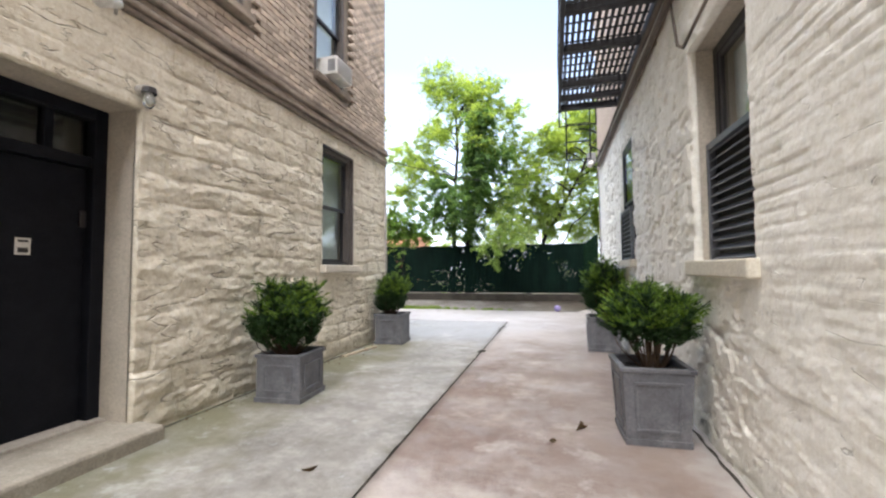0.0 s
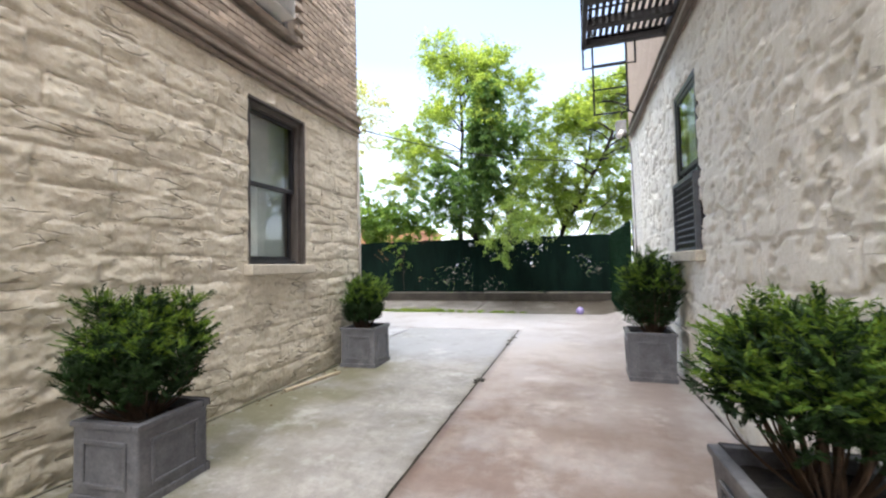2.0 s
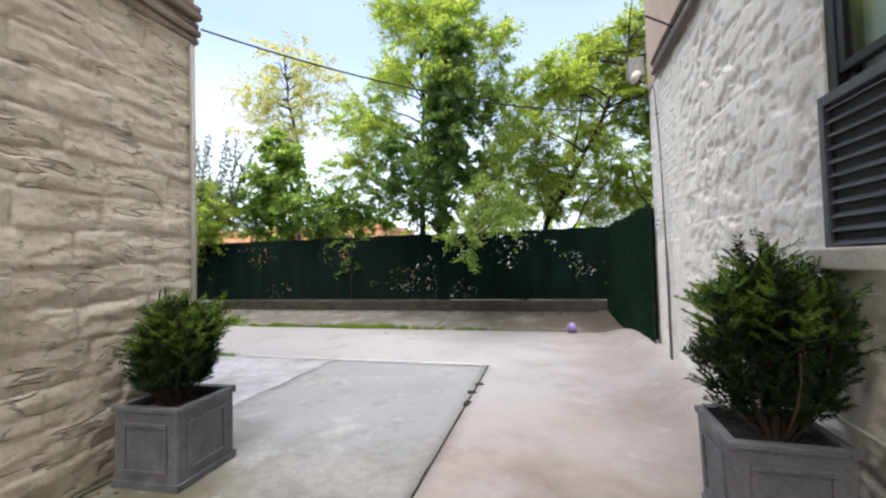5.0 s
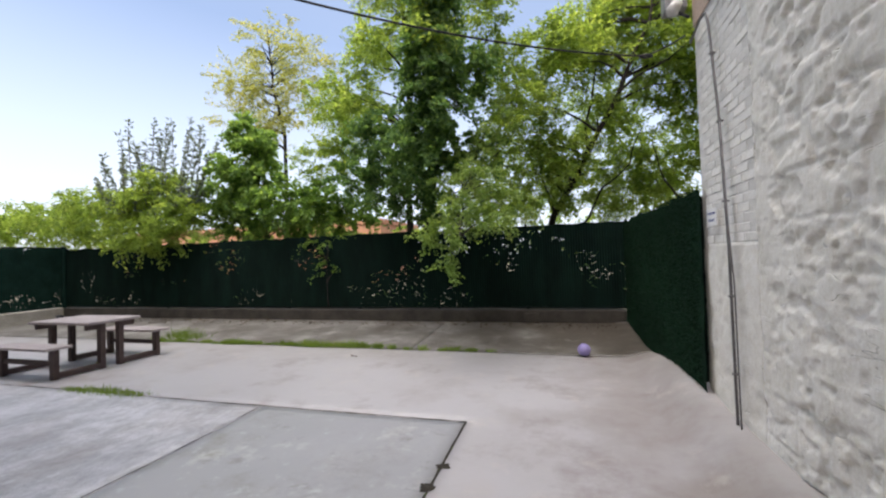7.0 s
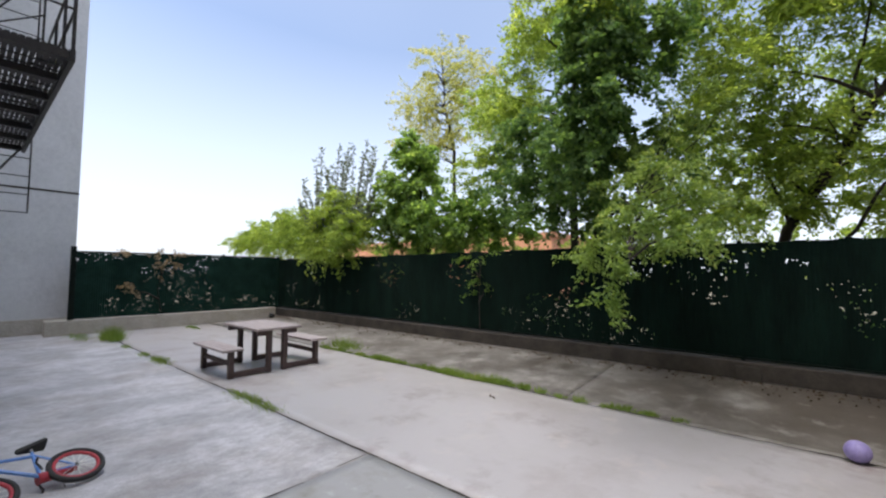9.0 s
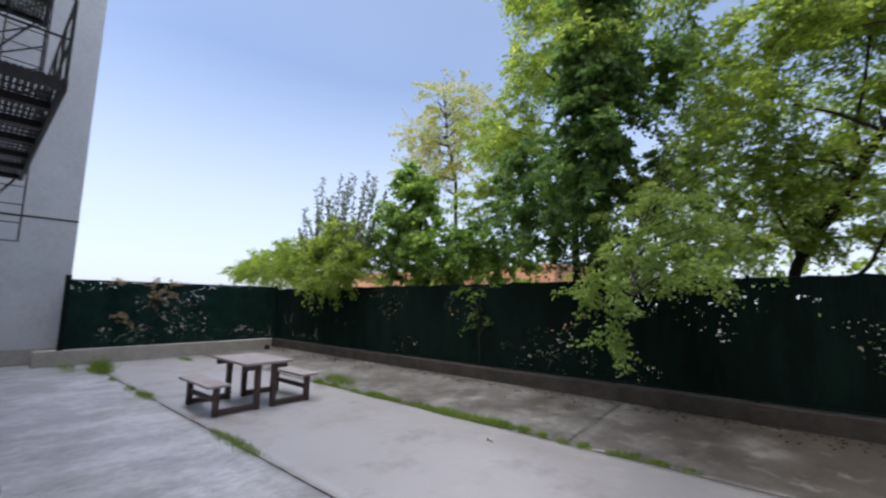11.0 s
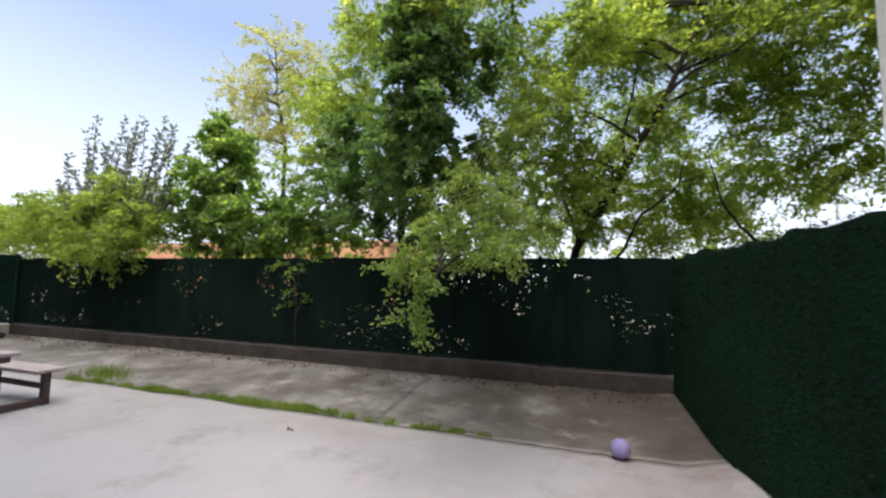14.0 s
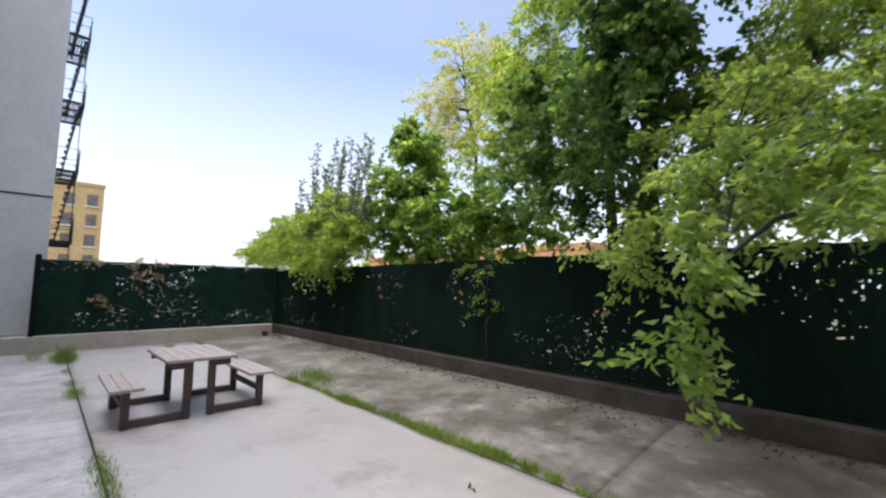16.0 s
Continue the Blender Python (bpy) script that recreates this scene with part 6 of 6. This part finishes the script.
leaning = tree("leaning_tree", (-1.2, 16.6, -0.1), [(-1.2, 16.6, -0.1), (-0.4, 16.0, 2.4), (0.3, 15.5, 3.6), (0.95, 15.0, 4.75), (1.5, 15.0, 6.0), (1.75, 15.1, 7.6)], 0.08,
     [(-0.1, 15.2, 5.8, 0.85, 0.7, 0.75, 62), (-0.95, 15.0, 4.7, 0.65, 0.6, 0.7, 40), (-0.5, 15.4, 3.7, 0.9, 0.6, 0.55, 48), (2.2, 15.8, 6.7, 1.2, 0.8, 1.0, 96), (2.7, 16.0, 4.9, 1.1, 0.8, 0.9, 70), (0.85, 16.0, 6.6, 0.8, 0.6, 0.75, 50), (1.5, 16.8, 3.6, 1.2, 0.7, 0.55, 44), (3.1, 16.4, 3.5, 0.7, 0.6, 0.4, 18), (0.6, 15.6, 4.7, 0.5, 0.5, 0.6, 22), (1.8, 15.3, 5.4, 0.6, 0.5, 0.5, 26), (-0.7, 15.8, 2.75, 0.8, 0.4, 0.3, 16), (1.2, 16.4, 2.75, 1.2, 0.4, 0.25, 30), (-1.3, 15.2, 5.9, 0.4, 0.4, 0.5, 16), (3.2, 15.9, 8.2, 0.9, 0.7, 0.7, 34), (0.2, 17.6, 3.4, 1.2, 0.6, 0.7, 26), (2.3, 17.8, 3.9, 1.3, 0.6, 0.9, 34), (-1.7, 17.4, 4.3, 0.9, 0.6, 1.0, 34), (0.9, 17.8, 5.2, 1.2, 0.6, 0.8, 34), (-1.9, 17.4, 3.0, 1.0, 0.5, 0.5, 22)],
     72, 0.088, 300, LEAF_LIGHT, "leaning tree with bright green feathery leaves", 60, 0.42, 0.5, fill=2.0)
for way in (((0.3, 15.5, 3.6), (0.35, 15.4, 4.5), (0.6, 15.4, 5.6), (0.5, 15.4, 6.8)), ((0.95, 15.0, 4.75), (1.6, 14.9, 5.1), (2.4, 14.9, 5.7)), ((0.2, 16.0, 2.2), (0.65, 15.9, 3.0), (1.2, 15.9, 3.5), (1.5, 15.9, 4.3)), ((-0.4, 16.0, 2.4), (-0.65, 15.8, 3.6), (-0.6, 15.6, 4.8), (-0.95, 15.6, 5.8)), ((2.6, 16.0, 2.3), (2.0, 15.9, 2.7), (1.75, 15.9, 3.4), (1.7, 15.9, 4.0))):
    pts = [Vector(p) - leaning.location for p in way]
    fine = [pts[0]]
    for a, b in zip(pts, pts[1:]):
        for k in range(1, 5):
            q_ = a.lerp(b, k / 4)
            fine.append(q_ + Vector((noise.noise(q_ * 1.6), 0, noise.noise(q_ * 1.6 + Vector((3, 0, 0))))) * 0.1)
    part("limb", tubed(fine, [0.03 - 0.024 * i / (len(fine) - 1) for i in range(len(fine))], 6), BARK, leaning)
tree("side_tree", (5.2, 14.8, -0.1), [(5.2, 14.8, -0.1), (5.0, 14.8, 3), (4.6, 14.9, 6), (4.5, 15.0, 9)], 0.14,
     [(4.2, 15.0, 7.4, 1.6, 1.1, 1.5, 100), (3.5, 14.8, 5.6, 1.2, 1.0, 1.0, 62), (5.6, 14.8, 5.4, 1.5, 1.1, 1.2, 50), (3.6, 15.4, 3.9, 1.0, 0.8, 0.6, 26), (6.4, 14.6, 3.8, 1.3, 0.9, 0.8, 24)],
     74, 0.10, 400, LEAF_LIGHT, "bright green tree behind the turf fence", 40, 0.45, 0.55, fill=1.9)
tree("yellowish_tree", (-12.3, 22.3, -0.1), [(-12.3, 22.3, -0.1), (-12.3, 22.3, 4), (-12.2, 22.2, 7.4), (-12.7, 22.1, 9.6), (-12.9, 22.0, 12.2)], 0.11,
     [(-12.7, 22.0, 11.4, 1.3, 0.9, 1.1, 26), (-14.6, 22.0, 10.4, 1.0, 0.8, 0.9, 15), (-13.4, 22.0, 9.6, 1.5, 0.9, 0.9, 22), (-11.0, 22.0, 10.3, 1.3, 0.9, 1.2, 26), (-11.6, 22.0, 8.4, 1.7, 0.9, 0.9, 20), (-13.6, 22.1, 7.6, 1.2, 0.8, 0.7, 12), (-14.9, 22.0, 8.6, 0.6, 0.6, 0.5, 6)],
     58, 0.14, 500, LEAF_YELLOW, "airy tree with sparse yellowish leaves", 70, 0.42, 0.95, fill=1.7)
tree("maple_bush", (-8.6, 16.5, -0.1), [(-8.6, 16.5, -0.1), (-8.6, 16.4, 2.2), (-8.7, 16.1, 4.9)], 0.07,
     [(-8.8, 16.0, 4.5, 0.85, 0.7, 0.8, 46), (-9.6, 16.1, 3.4, 0.9, 0.7, 0.6, 32), (-7.7, 16.0, 3.3, 0.9, 0.7, 0.7, 36), (-6.5, 16.0, 3.1, 0.75, 0.6, 0.45, 20), (-8.7, 15.9, 5.2, 0.4, 0.4, 0.4, 14), (-9.3, 16.4, 2.6, 0.8, 0.4, 0.35, 14), (-7.4, 16.4, 2.6, 0.6, 0.4, 0.3, 10), (-5.7, 16.3, 2.7, 0.7, 0.4, 0.35, 16)],
     56, 0.115, 600, LEAF_MAPLE, "dark green maple growing behind the fence", 30, 0.72, 0.5, fill=2.0)
shrub_at = np.array([-11.8, 15.7, -0.1])
sp, sv, ways = [], [], []
for k in range(24):
    x, dx, top = -13.3 + 0.145 * k, (k - 12) * 0.062, 5.65 - 0.0085 * (k - 13) ** 2 + 0.35 * math.sin(k * 2.3)
    t = np.linspace(0, 1, 34)[:, None]
    way = np.array([x, 15.35 + 0.25 * math.sin(k * 1.9), 3.2]) + t * np.array([dx, 0.1, top - 3.2]) + np.sin(t * 2.6 + k) * np.array([0.08, 0.05, 0])
    ways.append([tuple(p - shrub_at) for p in way[::6]])
    way = np.repeat(way, 3, axis=0)
    sp.append(way + rng.normal(size=way.shape) * 0.02)
    sv.append(rng.normal(size=way.shape) * np.array([1, 1, 0.4]) + np.array([0, 0, 0.45]))
sm = leaves_mesh("shoots", np.concatenate(sp) - shrub_at, np.concatenate(sv), 0.125, 0.062, 610)
shrub = tree("fence_shrub", tuple(shrub_at), [tuple(shrub_at), (-11.8, 15.7, 2), (-12.0, 15.6, 4)], 0.06,
     [(-11.7, 15.5, 3.6, 1.1, 0.7, 0.75, 60), (-13.2, 15.7, 3.2, 1.0, 0.7, 0.7, 42), (-11.6, 15.1, 2.45, 1.2, 0.4, 0.35, 36), (-10.5, 15.2, 3.0, 0.6, 0.5, 0.6, 22), (-14.6, 15.9, 3.3, 1.2, 0.8, 0.75, 44), (-16.8, 16.3, 3.2, 1.4, 0.8, 0.8, 60), (-19.4, 16.9, 3.3, 1.6, 0.9, 0.8, 56), (-22.4, 17.4, 3.4, 1.5, 0.9, 0.8, 40)],
     60, 0.105, 620, LEAF_SHRUB, "light green shrub with upright shoots over the fence", 34, 0.45, 0.5, extra=(("shoot_foliage", sm, LEAF_BLUE),), fill=2.1)
for way in ways:
    part("shoot_stem", tubed(way, 0.009, 5), STEM, shrub)
tree("overhanging_branch_tree", (-2.3, 16.2, -0.1), [(-2.3, 16.2, -0.1), (-2.3, 16.0, 2.2), (-2.1, 14.6, 3.0), (-1.8, 13.0, 2.85), (-1.65, 12.1, 2.2), (-1.55, 11.5, 1.75)], 0.02,
     [(-1.65, 12.05, 2.18, 0.42, 0.35, 0.15, 34), (-2.2, 12.05, 1.9, 0.15, 0.14, 0.06, 7), (-1.05, 11.95, 2.16, 0.28, 0.22, 0.12, 16), (-1.15, 11.65, 1.97, 0.12, 0.1, 0.04, 5), (-1.66, 11.4, 1.86, 0.05, 0.05, 0.1, 5), (-1.68, 11.35, 1.64, 0.03, 0.03, 0.08, 4), (-1.69, 11.33, 1.48, 0.02, 0.02, 0.04, 3), (-1.8, 13.0, 2.85, 0.5, 0.45, 0.32, 28), (-1.3, 12.6, 2.75, 0.4, 0.4, 0.35, 22), (-1.7, 13.6, 3.4, 0.6, 0.4, 0.4, 24), (-1.2, 13.8, 4.0, 0.5, 0.4, 0.5, 22), (-0.9, 12.7, 2.35, 0.3, 0.3, 0.18, 14), (-1.5, 12.3, 2.4, 0.5, 0.3, 0.2, 26)],
     46, 0.052, 700, LEAF_BIG, "drooping branch of broad pale leaves over the fence", 44, 0.5, 0.2, 0.45, fill=1.25, thin=0.4)
tree("creeper", (-5.9, 15.3, 0.4), [(-5.9, 15.3, 0.4), (-5.9, 15.31, 1.2), (-5.9, 15.32, 2.2)], 0.012,
     [(-5.9, 15.26, 1.5, 0.25, 0.06, 0.5, 10), (-6.1, 15.3, 2.1, 0.5, 0.12, 0.25, 10)],
     22, 0.06, 720, LEAF_MAPLE, "creeper hanging through the fence gaps", 3, 0.7, 0.2)
tree("dry_creeper", (-15.24, 11.6, 0.4), [(-15.24, 11.6, 0.4), (-15.24, 11.5, 1.2), (-15.24, 11.7, 2.2)], 0.012,
     [(-15.22, 11.75, 1.95, 0.05, 0.35, 0.2, 9), (-15.22, 11.4, 1.7, 0.05, 0.3, 0.2, 5), (-15.22, 10.6, 1.25, 0.04, 0.5, 0.15, 8), (-15.24, 11.3, 2.26, 0.05, 1.5, 0.04, 24)],
     24, 0.05, 730, LITTER_PALE, "dry tan creeper clinging to the green fence", 3, 0.7, 0.16)
hm, _ = crown([(x, 22.5 + 0.6 * math.sin(x), 2.2 + 0.6 * math.sin(x * 1.7), 1.3, 0.8, 0.9, 16) for x in range(-24, 13, 2)], 70, 0.14, 740, 0.5, 0.6)
tagged(part_mesh("far_bushes", hm, LEAF_LIGHT), "row of pale green bushes beyond the fence", "bushes", kind="stuff")
hm, _ = crown([(x, 16.1, 1.3, 0.9, 0.25, 0.85, 20) for x in range(-14, 2)], 55, 0.09, 760, 0.6, 0.3)
tagged(part_mesh("fence_undergrowth", hm, LEAF_IVY), "dark undergrowth right behind the fence", "undergrowth", kind="stuff")


# ---- distant buildings ----
def block(name, x0, x1, y0, y1, h, material, label, cols, rows, face, win=(0.8, 1.3), first=1.2):
    b = thing(name, (x0 + x1) / 2, (y0 + y1) / 2, 0, label, "building")
    hx, hy = (x1 - x0) / 2, (y1 - y0) / 2
    part("wall", boxed(-hx, hx, -hy, hy, -0.1, h), material, b)
    part("parapet", boxed(-hx - 0.1, hx + 0.1, -hy - 0.1, hy + 0.1, h, h + 0.35), material, b)
    for r in range(rows):
        z = first + r * (h - first) / rows
        for c in range(cols):
            if face == "+x":
                y = -hy + 2 * hy * (c + 0.5) / cols
                part("window", boxed(hx, hx + 0.05, y - win[0] / 2, y + win[0] / 2, z, z + win[1]), FAR_GLASS, b)
                part("lintel", boxed(hx, hx + 0.12, y - win[0] / 2 - 0.1, y + win[0] / 2 + 0.1, z - 0.15, z), WHITE, b)
            else:
                x = -hx + 2 * hx * (c + 0.5) / cols
                part("window", boxed(x - win[0] / 2, x + win[0] / 2, -hy - 0.05, -hy, z, z + win[1]), FAR_GLASS, b)
    return b


block("yellow_building", -78, -66, 8.0, 14.3, 13.4, YELLOW_WALL, "yellow brick apartment building lit by the sun", 3, 5, "+x", (1.0, 1.4))
block("orange_building", -38, -13, 34, 42, 4.25, ORANGE_WALL, "long low orange brick building beyond the trees", 9, 1, "-y", (1.2, 1.4), 1.6)

white_b = thing("white_building", -16.05, 9.65, 0, "tall pale rendered building beside the fence", "building")
part("east_wall", boxed(-0.35, 0, -2.22, 0, -0.1, 15.0), WHITE_WALL, white_b)
part("north_wall", boxed(-16, -0.35, -0.3, 0, -0.1, 15.0), WHITE_WALL, white_b)
part("seam", boxed(0, 0.012, -2.2, 0.0, 3.93, 3.98), KERB, white_b, "dark seam in the render")
part("base", boxed(0, 0.06, -2.2, 0.0, -0.1, 0.42, 0.01), KERB_PALE, white_b, "rough pale concrete base")
for k in range(4):
    f = fire_escape("fire_escape", 3.2, 0.75, (0.05, 1.1, 2.1, 3.15), "dark iron fire escape high on the pale building", bars=7, posts=9)
    for y in (0.25, 0.85):
        part("stair_rail", tubed([(-0.2, y, 0.0), (-0.62, y + 1.9, 2.9)], 0.03, 6), BLACK_IRON, f)
    for q in range(11):
        part("tread", boxed(-0.26 - 0.036 * q, -0.12 - 0.036 * q, 0.25 + 0.17 * q, 0.85 + 0.17 * q, 0.24 * q + 0.2, 0.24 * q + 0.23), BLACK_IRON, f)
    ladder(f, (-0.74, 0.05), (-0.74, 0.5), -2.0, 0.9, 0.25)
    f.matrix_world = pose(-23.6 - 3.2, 9.61, 3.4 + k * 2.9, 0, 0, -90)

# ---- brick pieces ----
bl_, bh_, bd_ = 0.203, 0.062, 0.05


def brick_mesh(seed):
    bm = boxed(-bd_, 0, -bl_ / 2, bl_ / 2, -bh_ / 2, bh_ / 2)
    r = random.Random(seed)
    for v in bm.verts:
        v.co += Vector((r.uniform(-.004, .004) if v.co.x > -0.01 else 0, r.uniform(-.004, .004), r.uniform(-.003, .003)))
    me = bpy.data.meshes.new("brick")
    bm.to_mesh(me)
    bm.free()
    me.materials.append(BRICK)
    return me


kinds = [brick_mesh(k) for k in range(6)]
rb = random.Random(5)
V, F, near = [], [], 0
cube = [(-1, -1, -1), (0, -1, -1), (0, 1, -1), (-1, 1, -1), (-1, -1, 1), (0, -1, 1), (0, 1, 1), (-1, 1, 1)]
faces = [(0, 3, 2, 1), (4, 5, 6, 7), (0, 1, 5, 4), (1, 2, 6, 5), (2, 3, 7, 6), (3, 0, 4, 7)]
rows_ = int((BRICK_TOP - BAND_Z1) / 0.074)
for row in range(rows_):
    z = BAND_Z1 + 0.037 + row * 0.074
    y = -1.0 + (row % 2) * 0.107
    while y < L_END - 0.1:
        blocked = any(a - 0.06 < y + 0.1 and y - 0.1 < b + 0.06 and c - 0.13 < z < d + 0.02 for a, b, c, d in (UP_1, UP_2))
        x = LX - 0.012 + rb.uniform(-0.004, 0.004)
        if not blocked:
            if row < 15 and 2.6 < y < 7.4 and near < 300:
                o = new("brick", kinds[rb.randrange(6)])
                o.parent = wall_left
                o.location = (x, y, z)
                near += 1
            else:
                k = len(V)
                V += [(x + bd_ * a, y + b * bl_ / 2 + rb.uniform(-.003, .003), z + c * bh_ / 2 + rb.uniform(-.002, .002)) for a, b, c in cube]
                F += [tuple(k + i for i in f) for f in faces]
        y += 0.214
    y0 = y - 0.214 + bl_ / 2 + 0.011
    if L_END - 0.008 - y0 > 0.03:
        k = len(V)
        V += [(LX - 0.012 + bd_ * a, (y0 if b < 0 else L_END - 0.008), z + c * bh_ / 2) for a, b, c in cube]
        F += [tuple(k + i for i in f) for f in faces]
rest = part_mesh("brick_field", np_mesh("brick_field", V, F), BRICK_J, wall_left)
tagged(rest, "tan brickwork", kind="stuff")

# painted bricks at the end of the right wall
pk = []
for k in range(5):
    bm = boxed(0, 0.05, -0.1, 0.1, -0.033, 0.033, 0.006)
    for v in bm.verts:
        v.co += Vector((noise.noise(v.co * 20 + Vector((k, 0, 0))) * 0.006, 0, noise.noise(v.co * 17 + Vector((0, k, 0))) * 0.004))
    me = bpy.data.meshes.new("brick")
    bm.to_mesh(me)
    bm.free()
    me.materials.append(PAINT_BRICK)
    pk.append(me)
for row in range(int((PIPE_Z - 1.62) / 0.073)):
    z = 1.62 + 0.037 + row * 0.073
    for c in range(6):
        y = 9.62 + 0.1 + (row % 2) * 0.105 + c * 0.209
        if y + 0.1 < R_END + 0.02:
            o = new("brick", pk[rb.randrange(5)])
            o.parent = wall_right
            o.location = (RX + 0.0205 + rb.uniform(-0.002, 0.002), y, z)
